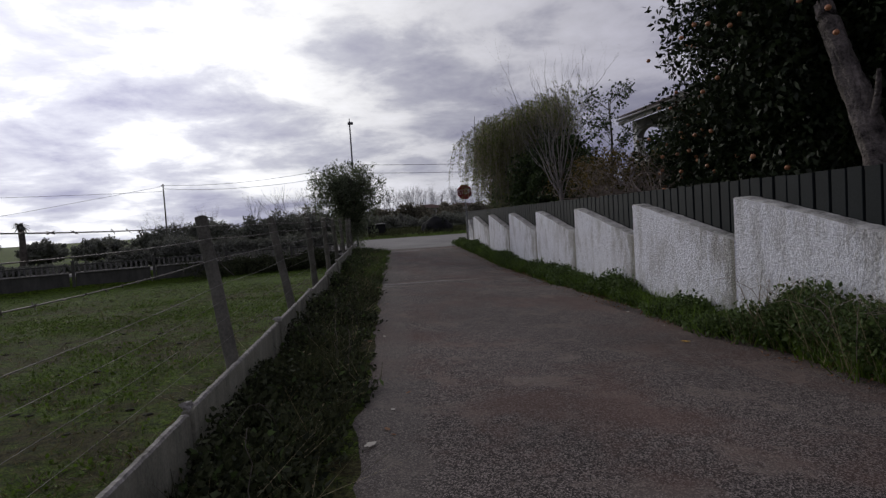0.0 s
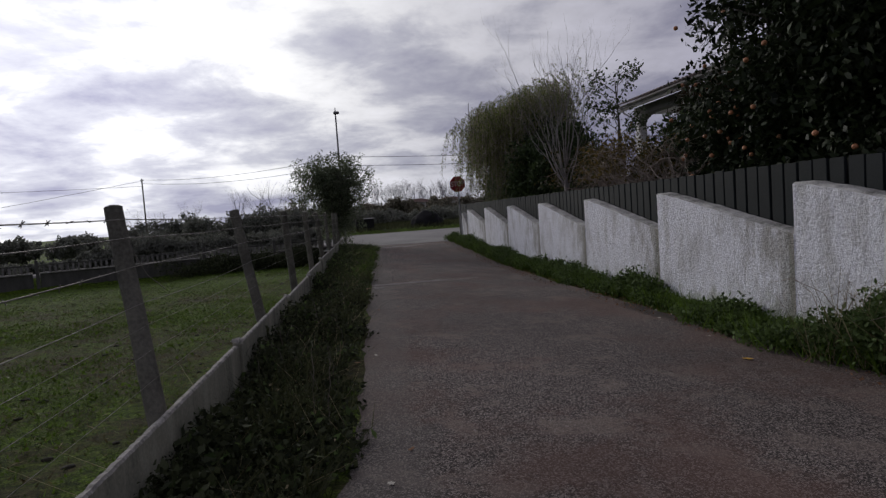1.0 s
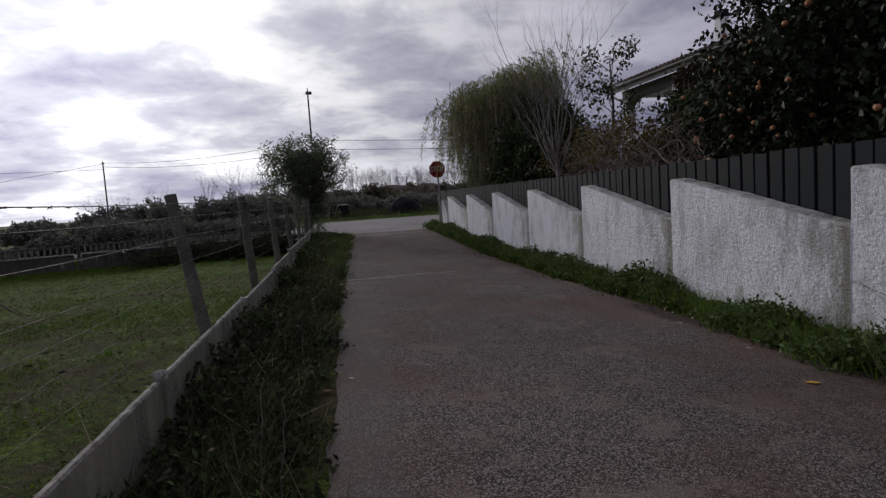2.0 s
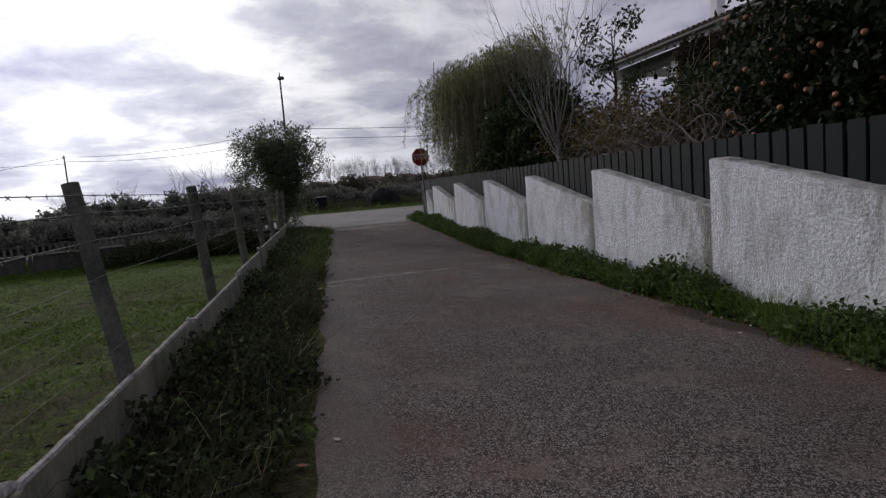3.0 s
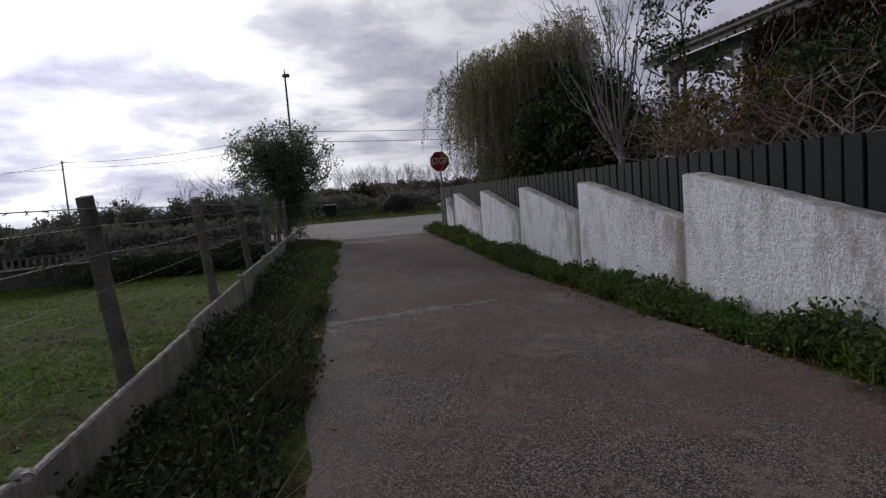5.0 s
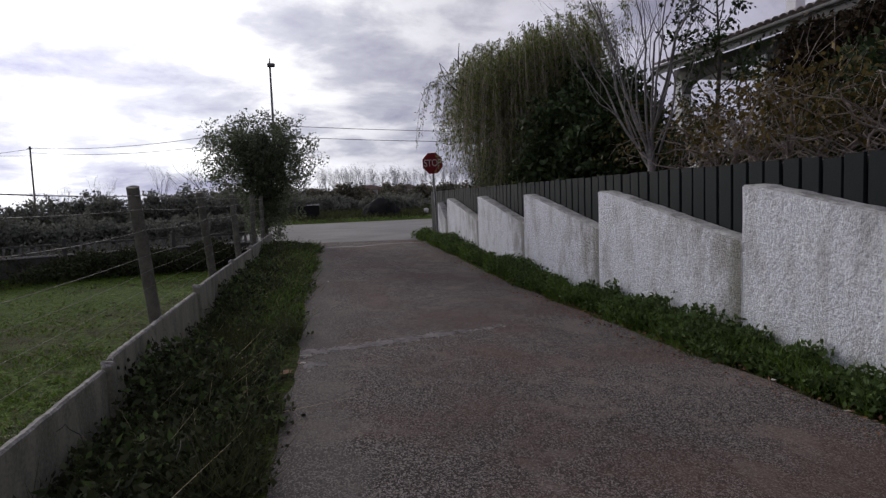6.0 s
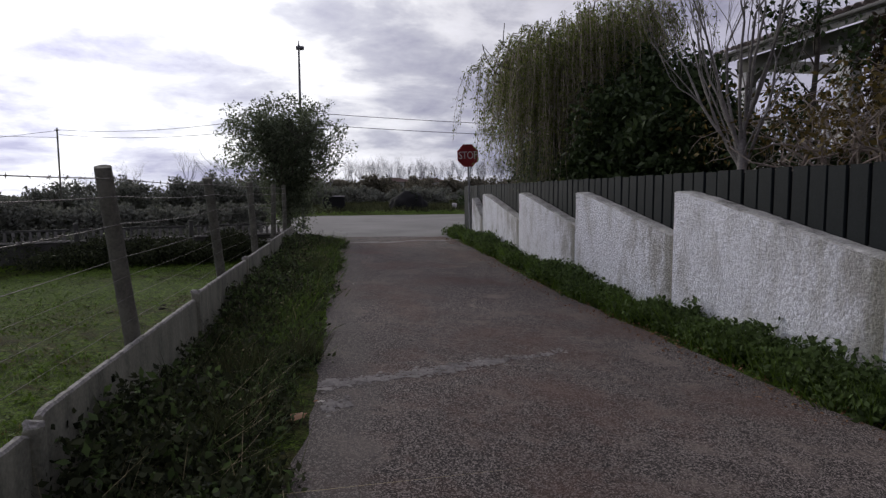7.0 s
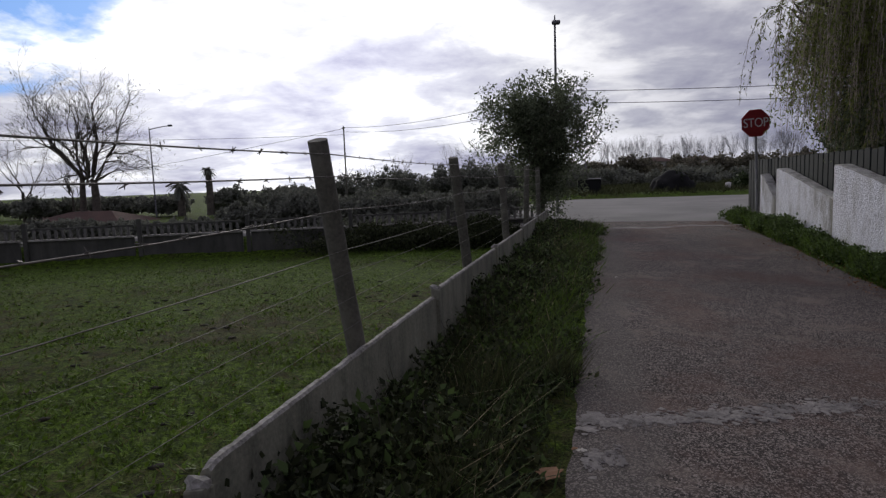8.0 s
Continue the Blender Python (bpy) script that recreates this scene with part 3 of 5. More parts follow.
def wall_panel():
    """One panel: high at its far end, sloping down to its near end; faces trowelled unevenly."""
    n, t, rows = 60, 0.19, 14
    v, f = [], []

    def lump(y, z, side):
        return 0.006 * noise.noise((y * 2.3, z * 2.3, side)) + 0.0045 * noise.noise((y * 9, z * 9, side)) + 0.003 * noise.noise((y * 21, z * 21, side))

    for k in range(n + 1):
        u = k / n
        y = -STEP * u
        z = 1.335 if u < 0.06 else 1.335 - (1.335 - 0.815) * ((u - 0.06) / 0.94) ** 1.02
        z += 0.010 * noise.noise((y * 2.5, 0.2, 0.4)) + 0.007 * noise.noise((y * 11, 0.7, 0.4))
        for r in range(rows):
            h = -0.5 + (z - 0.018 + 0.5) * (r / (rows - 1)) ** 0.8
            v.append((lump(y, h, 1.0), y + (0.006 * noise.noise((h * 7, 2.0, 1.0)) if k in (0, n) else 0), h))
        v += [(0.022, y, z), (t - 0.022, y, z + 0.004), (t, y, z - 0.02), (t, y, -0.5)]
    m = rows + 4
    for k in range(n):
        for r in range(m - 1):
            a = k * m + r
            f.append((a, a + m, a + m + 1, a + 1))
    f += [tuple(range(m))[::-1], tuple(n * m + r for r in range(m))]
    me = mesh("panel", v, f, STUCCO)
    bm = bmesh.new()
    bm.from_mesh(me)
    bmesh.ops.recalc_face_normals(bm, faces=bm.faces[:])
    bm.to_mesh(me)
    bm.free()
    me.materials.append(STUCCO_CAP)
    for p in me.polygons:
        p.material_index = 1 if p.normal.z > 0.45 else 0
    return me


white_wall = thing("wall_east", "white rough-rendered wall with stepped slanting tops", "wall", kind="structure")
panel_me = wall_panel()
for k in range(-4, 8):
    p = part("panel", panel_me, white_wall)
    # every second panel stands a little proud, so that the ends read as steps
    p.matrix_basis = pose(WALL_X + (0.0 if k % 2 else 0.006), FIRST + STEP * k - 0.004, -0.02 if k == 6 else 0, 0, 0, 0)
    if k == 7:
        p.matrix_basis = pose(WALL_X, FIRST + STEP * 6 + 1.0, -0.12) @ Matrix.Diagonal((1, 0.36, 1, 1))

# ---- dark slat fence standing behind the wall ----
slat_fence = thing("slat_fence", "dark green-grey vertical slat fence behind the wall", "fence")
bm = bmesh.new()
w = 0.190
prof = [(-w / 2, 0.0), (-w / 2 + 0.010, -0.018), (w / 2 - 0.010, -0.018), (w / 2, 0.0)]
vs = [[bm.verts.new((x, y, z)) for y, x in prof] for z in (0.2, 1.55)]
for k in range(3):
    bm.faces.new((vs[0][k], vs[0][k + 1], vs[1][k + 1], vs[1][k]))
ext = bmesh.ops.extrude_face_region(bm, geom=bm.faces[:])
bmesh.ops.translate(bm, vec=(0.008, 0, 0), verts=[e for e in ext["geom"] if isinstance(e, bmesh.types.BMVert)])
bmesh.ops.recalc_face_normals(bm, faces=bm.faces[:])
slat_me = bm_mesh("slat", bm, FENCE_PAINT)
# added second row of slats, coloured black as shade in the gaps
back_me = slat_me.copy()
back_me.materials[0] = FENCE_GAP_SHADE
for k in range(-20, 91):
    s = part("slat", slat_me, slat_fence)
    s.matrix_basis = pose(WALL_X + 0.235, 5.7 + 0.2088 * k, rng.normal() * 0.006, rng.normal() * 0.3, 0, 0)
    s = part("gap_shade_slat", back_me, slat_fence)
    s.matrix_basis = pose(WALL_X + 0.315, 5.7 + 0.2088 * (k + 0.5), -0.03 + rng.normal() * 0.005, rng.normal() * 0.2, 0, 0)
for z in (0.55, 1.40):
    part("rail", bm_mesh("rail", box_bm((0.03, 23.0, 0.05), (WALL_X + 0.268, 12.9, z), 0.004), FENCE_GAP_SHADE), slat_fence)

# ---- low concrete slab wall along the pasture ----
SLAB, SLAB0 = 2.705, 1.875
slab_wall = thing("wall_west", "low grey precast concrete slab wall, chipped along its top", "wall", kind="structure")
along = math.atan(0.0425)


def slab_mesh(seed):
    """A precast slab with a worn, chipped top edge."""
    n, t = 72, 0.038
    v, f = [], []
    for k in range(n + 1):
        y = 0.045 + (SLAB - 0.09) * k / n
        chip = max(0, noise.noise((y * 3.1, seed * 7.7, 0)) - 0.30) * 0.022 + abs(noise.noise((y * 11, seed * 3.3, 1))) * 0.010 + max(0, noise.noise((y * 34, seed * 5.1, 2))) * 0.009
        if k in (0, n):
            chip += 0.02
        lean = 0.006 * math.sin(y + seed)
        v += [(lean, y, -0.75), (lean, y, -0.012 - chip), (lean + 0.008, y, -chip), (t - 0.008 + lean, y, -chip * 0.6), (t + lean, y, -0.012 - chip * 0.6), (t + lean, y, -0.75)]
    for k in range(n):
        a, b = 6 * k, 6 * k + 6
        for c in range(5):
            f.append((a + c, a + c + 1, b + c + 1, b + c))
    f += [(5, 4, 3, 2, 1, 0), tuple(6 * n + c for c in range(6))]
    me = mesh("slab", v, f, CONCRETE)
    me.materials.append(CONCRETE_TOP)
    bm = bmesh.new()
    bm.from_mesh(me)
    bmesh.ops.recalc_face_normals(bm, faces=bm.faces[:])
    bm.to_mesh(me)
    bm.free()
    # upward faces get the paler concrete
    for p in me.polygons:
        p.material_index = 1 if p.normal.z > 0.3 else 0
    return me


slab_tops = []
for k in range(-3, 8):
    y = SLAB0 + SLAB * k
    top = 0.446 + 0.004 * max(0, y - 4) + 0.030 * float(smooth(11, 13, y)) + 0.006 * math.sin(k * 2.3)
    if k == 2:
        top -= 0.025
    slab_tops.append((y, top))
    s = part("slab", slab_mesh(k), slab_wall)
    s.matrix_basis = pose(float(slab_x(y)) - 0.025, y, top, 0, 0.8 * math.sin(k * 1.7), -math.degrees(along))
    bm = box_bm((0.066, 0.06, 1.3), (0, 0, -0.655), 0.010)
    for vert in bm.verts:
        if vert.co.z > -0.1:
            vert.co.z += 0.018 * noise.noise(vert.co * 9 + Vector((k, 0, 0)))
    lump = bmesh.new()
    bmesh.ops.create_icosphere(lump, subdivisions=2, radius=0.042)
    for vert in lump.verts:
        vert.co *= 1 + 0.9 * noise.noise(vert.co * 34 + Vector((0, k * 3, 0))) + 0.35 * (rng.random() - 0.5)
        vert.co = Vector((vert.co.x * 0.75, vert.co.y * 0.85, vert.co.z * 0.6))
    chunk = part("broken_mortar", bm_mesh("broken_mortar", lump, CONCRETE_TOP), slab_wall)
    chunk.matrix_basis = pose(float(slab_x(y)) - 0.005, y + 0.01, top + 0.008 - (0.05 if k == 3 else 0), 0, 0, 25 * k)
    j = part("joint_post", bm_mesh("joint_post", bm, CONCRETE), slab_wall)
    j.matrix_basis = pose(float(slab_x(y)) + 0.002, y, top + 0.004 - (0.05 if k == 3 else 0), 0, 0, -math.degrees(along))

# ---- wire fence with leaning wooden posts ----
fence = thing("wire_fence", "leaning grey wooden posts strung with barbed wire", "fence")
POSTS = [(-2.4, -0.10), (0.42, -0.15), (3.12, -0.205), (6.03, -0.193), (8.67, -0.05), (11.40, -0.03), (14.25, -0.07), (16.9, -0.05), (19.4, 0.03), (21.9, 0.0)]
heads = []
for k, (y, dx) in enumerate(POSTS):
    x0 = float(slab_x(y)) - 0.075
    z1 = 1.405 + 0.006 * y
    dy = [0, 0.2, 0.29, 0.15, -0.16, -0.30, -0.27, -0.1, 0, 0][k]
    pts = [(x0 - dx * 0.35, y - dy * 0.35, -0.55)]
    for u in np.linspace(0, 1, 7):
        pts.append((x0 + dx * u + 0.006 * noise.noise((u * 3, k, 0)), y + dy * u, 0.35 + (z1 - 0.35) * u))
    v, f = tube(pts, [0.05, 0.05, 0.049, 0.048, 0.047, 0.047, 0.046, 0.045], 12)
    rim = v[-12:] + np.array([0, 0, 0.004]) * rng.uniform(0.2, 1.6, (12, 1))
    f = f.tolist() + [list(range(len(v), len(v) + 12))] + [[len(v) - 12 + q, len(v) - 12 + (q + 1) % 12, len(v) + (q + 1) % 12, len(v) + q] for q in range(12)]
    post_me = mesh("post", np.concatenate([v, rim]), f, POST_WOOD, True)
    for q in post_me.polygons[-13:]:
        q.use_smooth = False
    part("post", post_me, fence)
    heads.append((np.array(pts[1]), np.array(pts[-1])))


def wire_between(levels, sag, radius, barbs):
    pieces = []
    for (b0, t0), (b1, t1) in zip(heads, heads[1:]):
        p0, p1 = b0 + (t0 - b0) * levels, b1 + (t1 - b1) * levels
        p0[0] += 0.05
        p1[0] += 0.05
        u = np.linspace(0, 1, 9)[:, None]
        pts = p0 + (p1 - p0) * u
        pts[:, 2] -= (sag * rng.uniform(0.5, 1.4) * 4 * u * (1 - u))[:, 0]
        pieces.append(tube(pts, np.full(9, radius), 4))
        if barbs:
            for s in np.arange(0.06, 1, 0.065):
                c = p0 + (p1 - p0) * s
                c[2] -= sag * 4 * s * (1 - s)
                for _ in range(2):
                    d = rng.normal(size=3)
                    d *= 0.015 / np.linalg.norm(d)
                    pieces.append(tube([c - d, c, c + d], [radius * 0.6, radius, radius * 0.6], 3))
    v, f = join(pieces)
    return mesh("wire", v, f, WIRE)


for lev, sag, rad, barb in ((0.945, 0.012, 0.0028, True), (0.857, 0.02, 0.0028, True), (0.72, 0.02, 0.0028, True), (0.55, 0.02, 0.002, False), (0.45, 0.015, 0.0013, False), (0.34, 0.015, 0.0013, False), (0.22, 0.012, 0.0013, False)):
    part("wire", wire_between(lev, sag, rad, barb), fence, "rusty barbed wire strand" if barb else "thin plain wire strand")
# loose wire end hanging from one post
hx = heads[2][1]
v, f = tube([hx + (0.05, 0, -0.08), hx + (0.06, 0.03, -0.22), hx + (0.10, 0.1, -0.36), hx + (0.17, 0.16, -0.45)], [0.003] * 4, 4)
part("wire_end", mesh("wire_end", v, f, WIRE), fence, "loose end of pale wire")

# ---- boundary wall and railing at the far side of the pasture ----
bound = thing("wall_north", "grey concrete slab wall with posts and low railing", "wall", kind="structure")
ang = math.degrees(math.atan(0.38))
bslab = bm_mesh("slab", box_bm((2.36, 0.06, 0.75), (0, 0, -0.20), 0.012), BOUND_CONCRETE)
bpost = bm_mesh("wall_post", box_bm((0.10, 0.10, 1.25), (0, 0, 0.0), 0.015), BOUND_CONCRETE)
brail = bm_mesh("rail", box_bm((2.36, 0.05, 0.05), (0, 0, 0.0), 0.008), BOUND_CONCRETE)
bbar = bm_mesh("baluster", box_bm((0.062, 0.06, 0.22), (0, 0, 0.15), 0.012), BALUSTER)
# added pale strip that paints the light on the slab tops
bcap = bm_mesh("lit_top_strip", box_bm((2.36, 0.16, 0.045), (0, 0, 0), 0.01), CONCRETE_TOP)
for k in range(-14, 1):
    x = 0.9 + 2.395 * k
    y = float(bound_y(x))
    part("slab", bslab, bound).matrix_basis = pose(x, y, 0.054, 0, 0, ang)
    ex, ey = x - 1.25 * math.cos(radians(ang)), y - 1.25 * math.sin(radians(ang))
    part("wall_post", bpost, bound).matrix_basis = pose(ex, ey, 0.05, 0, 0, ang)
    part("lit_top_strip", bcap, bound).matrix_basis = pose(x, y, 0.252, 0, 0, ang)
    part("rail", brail, bound).matrix_basis = pose(x, y, 0.515, 0, 0, ang)
    for q in range(14):
        o = -1.06 + q * 0.163
        part("baluster", bbar, bound).matrix_basis = pose(x + o * math.cos(radians(ang)), y + o * math.sin(radians(ang)), 0.236, 0, 0, ang + 3 * rng.normal())


# ---- stop sign ----
def stop_sign():
    sign = thing("stop_sign", "red octagonal road sign on a leaning grey steel pole", "road sign")
    cx, cy, cz, r = 6.99, 23.39, 2.355, 0.318
    oct_ = [(math.cos(radians(22.5 + 45 * k)), math.sin(radians(22.5 + 45 * k))) for k in range(8)]
    bm = bmesh.new()
    a = [bm.verts.new((c * r * 1.02, -0.012, s * r * 1.02)) for c, s in oct_]
    bm.faces.new(a)
    ext = bmesh.ops.extrude_face_region(bm, geom=bm.faces[:])
    bmesh.ops.translate(bm, vec=(0, 0.018, 0), verts=[e for e in ext["geom"] if isinstance(e, bmesh.types.BMVert)])
    bmesh.ops.recalc_face_normals(bm, faces=bm.faces[:])
    place = pose(cx, cy, cz, 0, -2.5, 6)
    part("plate", bm_mesh("plate", bm, SIGN_RED), sign).matrix_basis = place
    v, f = [], []
    for k, (c, s) in enumerate(oct_):
        v += [(c * r, -0.016, s * r), (c * r * 0.93, -0.016, s * r * 0.93)]
    for k in range(8):
        n = (k + 1) % 8
        f.append((2 * k, 2 * n, 2 * n + 1, 2 * k + 1))
    part("border", mesh("border", v, f, SIGN_RED), sign).matrix_basis = place
    txt = bpy.data.curves.new("word", "FONT")
    txt.body, txt.size, txt.align_x, txt.align_y, txt.extrude = "STOP", 0.255, "CENTER", "CENTER", 0.001
    txt.space_character = 0.95
    tmp = bpy.data.objects.new("word", txt)
    scene.collection.objects.link(tmp)
    me = bpy.data.meshes.new_from_object(tmp.evaluated_get(bpy.context.evaluated_depsgraph_get()))
    bpy.data.objects.remove(tmp)
    me.materials.clear()
    me.materials.append(SIGN_WHITE)
    part("word", me, sign, "white capital letters reading STOP").matrix_basis = place @ pose(0, -0.018, 0.0, 90, 0, 0) @ Matrix.Diagonal((0.92, 1.12, 1, 1))
    v, f = tube([(cx + 0.09, cy + 0.03, 0.0), (cx + 0.05, cy + 0.03, 1.2), (cx, cy + 0.03, cz + 0.26)], [0.03, 0.03, 0.03], 10)
    part("pole", mesh("pole", v, f, STEEL, True), sign)
    for dz in (-0.16, 0.16):
        part("bracket", bm_mesh("bracket", box_bm((0.12, 0.03, 0.035), (cx, cy + 0.012, cz + dz), 0.005), STEEL), sign)


stop_sign()


# ---- street lamps and utility poles ----
def street_lamp(x, y, z0, top, arm, label):
    ob = thing("street_lamp", label, "street lamp")
    v, f = tube([(x, y, z0), (x, y, z0 + (top - z0) * 0.5), (x, y, top)], [0.055, 0.045, 0.032], 8)
    part("pole", mesh("pole", v, f, LAMP_GREY, True), ob)
    if abs(arm) > 0.3:
        v, f = tube([(x, y, top), (x + arm * 0.5, y, top + 0.12), (x + arm, y, top + 0.18)], [0.035, 0.03, 0.03], 6)
        part("arm", mesh("arm", v, f, LAMP_GREY, True), ob)
    bm = box_bm((0.27, 0.18, 0.13), (0, 0, 0), 0.05)
    part("head", bm_mesh("head", bm, LAMP_GREY, True), ob).matrix_basis = pose(x + arm, y, top + (0.18 if abs(arm) > 0.3 else -0.08))
    v, f = tube([(x, y, top - 0.02), (x, y, top + 0.16)], [0.03, 0.015], 5)
    part("cap", mesh("cap", v, f, LAMP_GREY), ob)


street_lamp(2.52, 28.9, 0.1, 6.35, 0.04, "slim grey steel lamp post behind a small tree")
street_lamp(-24.7, 45.0, -0.3, 5.6, 1.6, "grey lamp post with a straight side arm")


def utility_pole(x, y, z0, top):
    ob = thing("utility_pole", "thin dark pole carrying overhead cables", "utility pole")
    v, f = tube([(x, y, z0), (x, y, top)], [0.06, 0.045], 8)
    part("pole", mesh("pole", v, f, POST_WOOD, True), ob)
    part("crossarm", bm_mesh("crossarm", box_bm((0.26, 0.05, 0.05), (x, y, top - 0.12), 0.01), POST_WOOD), ob)


utility_pole(-11.47, 46.6, 0.2, 5.25)
utility_pole(34.0, 33.0, 0.2, 5.6)


def cable(p0, p1, sag, r=0.011):
    u = np.linspace(0, 1, 24)[:, None]
    p0, p1 = np.array(p0, float), np.array(p1, float)
    pts = p0 + (p1 - p0) * u
    pts[:, 2] -= (sag * 4 * u * (1 - u))[:, 0]
    v, f = tube(pts, np.full(24, r), 4)
    solid("overhead_cable", "thin dark overhead cable strung above the road", "cable", mesh("overhead_cable", v, f, BLACK), "overhead cables")


for dz, dy in ((0.0, 0.0), (-0.45, 0.2)):
    cable((-11.4, 46.6, 5.15 + dz * 0.6), (2.5, 32.0, 4.55 + dz), 0.35)
    cable((2.5, 32.0, 4.55 + dz), (34.0, 33.0, 5.1 + dz), 0.55)
cable((-11.4, 46.6, 5.1), (-30.0, 44.0, 2.4), 0.1)
cable((-11.4, 46.6, 4.7), (-46.0, 30.0, 5.6), 0.5)


# ---- trees and shrubs ----
def crown(name, pts, size, mat, parent, aspect=0.5, droop=0.0, label=""):
    v, f = leaf_quads(pts, size, aspect, droop)
    return part(name, mesh(name, v, f, mat), parent, label)


def limbs(name, pieces, mat, parent, label=""):
    v, f = join(pieces)
    return part(name, mesh(name, v, f, mat, True), parent, label)


def trunk(pts, radii, mat, parent, sides=10):
    v, f = tube(pts, radii, sides)
    return part("trunk", mesh("trunk", v, f, mat, True), parent)


# orange tree
orange = thing("orange_tree", "dark dense orange tree hung with ripe fruit", "tree")
trunk([(9.3, 6.6, -0.1), (9.35, 6.5, 0.9), (9.25, 6.6, 2.0)], [0.16, 0.13, 0.11], BARK, orange)
out = []
for k in range(7):
    a = 2 * math.pi * k / 7
    grow((9.25, 6.6, 1.6 + 0.1 * k), (math.cos(a), math.sin(a), 0.9), 1.3, 0.06, 2, out=out)
limbs("limb", out, BARK, orange)
p1, c1 = clumps((8.95, 6.1, 3.6), (1.55, 2.9, 2.7), 2000, 50, 0.20, 0.05)
p2, c2 = clumps((9.0, 8.4, 2.2), (1.1, 1.7, 1.5), 420, 42, 0.17, 0.1)
p3, c3 = clumps((9.5, 3.2, 3.6), (1.6, 2.4, 3.2), 1500, 48, 0.21, 0.05)
pc = np.concatenate([p1, p2, p3])
pc = pc[~((pc[:, 0] < 8.15) & (pc[:, 1] < 5.4))]
crown("crown", pc, 0.105, CITRUS, orange, 0.5, 0.4)
bm = bmesh.new()
bmesh.ops.create_icosphere(bm, subdivisions=2, radius=0.034)
bmesh.ops.scale(bm, vec=(1, 1, 0.94), verts=bm.verts)
fruit_me = bm_mesh("orange", bm, ORANGE, True)
cs = np.concatenate([c1, c2, c3])
rim = np.linalg.norm((cs - np.array([8.95, 6.1, 3.4])) / np.array([1.55, 2.9, 2.7]), axis=1)
facing = cs[(cs[:, 0] < 8.7) & (rim > 0.8) & (cs[:, 1] > 4.6)]
for c in facing[rng.permutation(len(facing))[:85]]:
    o = part("orange", fruit_me, orange)
    o.matrix_basis = pose(c[0] - 0.30 + 0.08 * rng.normal(), c[1] - 0.16 + 0.12 * rng.normal(), c[2] + 0.1 * rng.normal())

# old dead trunk leaning behind the fence
dead = thing("dead_trunk", "bare grey dead tree trunk with peeling bark", "tree trunk")
spine = [(7.75, 4.08), (7.78, 4.18), (7.8, 4.36), (7.8, 4.70), (7.82, 5.00), (7.85, 5.10)]
lift = [-0.1, 0.8, 1.7, 2.6, 3.3, 3.5]
hs = np.linspace(-0.1, 3.5, 46)
pts = np.stack([np.interp(hs, lift, [p[0] for p in spine]), np.interp(hs, lift, [p[1] for p in spine]), hs], -1)
SIDES = 36
v, f = tube(pts, np.interp(hs, lift, [0.19, 0.155, 0.14, 0.125, 0.11, 0.095]), SIDES)
v = np.array(v)
for i in range(len(hs)):
    for k in range(SIDES):
        u = 2 * math.pi * k / SIDES
        q = Vector((math.cos(u) * 2.6, math.sin(u) * 2.6, hs[i] * 0.9))
        ridge = abs(noise.noise(q * 1.3)) * 0.9 + 0.5 * noise.noise(q * 2.7) + 0.25 * noise.noise(Vector((q.x * 3, q.y * 3, hs[i] * 9)))
        row = v[i * SIDES + k]
        c = pts[i]
        v[i * SIDES + k] = c + (row - c) * (1 + 0.42 * (ridge - 0.3)) + np.array([0, 0, (0.12 * noise.noise(q * 2) if i > 43 else 0)])
part("trunk", mesh("trunk", v, f, DEAD_BARK, True), dead)
v, f = tube([(7.8, 4.44, 1.95), (7.75, 4.29, 2.3), (7.72, 4.24, 2.55)], [0.05, 0.035, 0.02], 7)
part("stub", mesh("stub", v, f, DEAD_BARK, True), dead)

# bare tree with upright twigs
bare = thing("bare_tree", "leafless pale-barked tree with many upright twigs", "tree")
trunk([(7.60, 13.4, -0.1), (7.58, 13.4, 1.0), (7.57, 13.4, 1.7), (7.57, 13.42, 2.1)], [0.07, 0.056, 0.05, 0.036], PALE_BARK, bare)
out = []
for k in range(11):
    a = 2 * math.pi * k / 11 + 0.25 * rng.normal()
    tilt = 0.16 + 0.40 * rng.random()
    grow((7.57, 13.41, 1.45 + 0.06 * k), (math.cos(a) * tilt * 0.9, math.sin(a) * tilt * 1.25, 1.0), 1.36, 0.020, 4, split=2, lift=0.42, wander=0.24, shrink=0.68, spread=0.40, taper=0.62, out=out)
# longer limbs reaching out on the side of the willow
for a, rise in ((1.9, 2.0), (2.4, 2.4), (4.4, 1.8)):
    grow((7.55, 13.4, 1.60), (0.8 * math.cos(a), math.sin(a), rise), 1.2, 0.012, 3, split=2, lift=0.35, spread=0.40, out=out)
limbs("limb", out, PALE_BARK, bare)

# weeping willow
willow = thing("willow_tree", "weeping willow with thin drooping olive-green branches", "tree")
WX, WY = 8.25, 19.9


def CAP(x):
    """Height that the crown reaches, lower on the side of the lane."""
    return 4.10 + 0.46 * (x - 6.1) + 0.25 * rng.random()


trunk([(WX, WY, 0), (WX, WY + 0.05, 1.3), (WX + 0.05, WY, 2.4)], [0.26, 0.21, 0.19], BARK, willow)
out, tips = [], []
for k in range(11):
    a = 2 * math.pi * k / 11
    grow((WX + 0.05, WY, 2.1 + 0.04 * k), (math.cos(a), math.sin(a), 1.35), 1.35, 0.07, 2, split=3, lift=0.3, spread=0.55, out=out, tips=tips)
limbs("limb", out, BARK, willow)
strands, leafp = [], []
tips = np.array(tips)
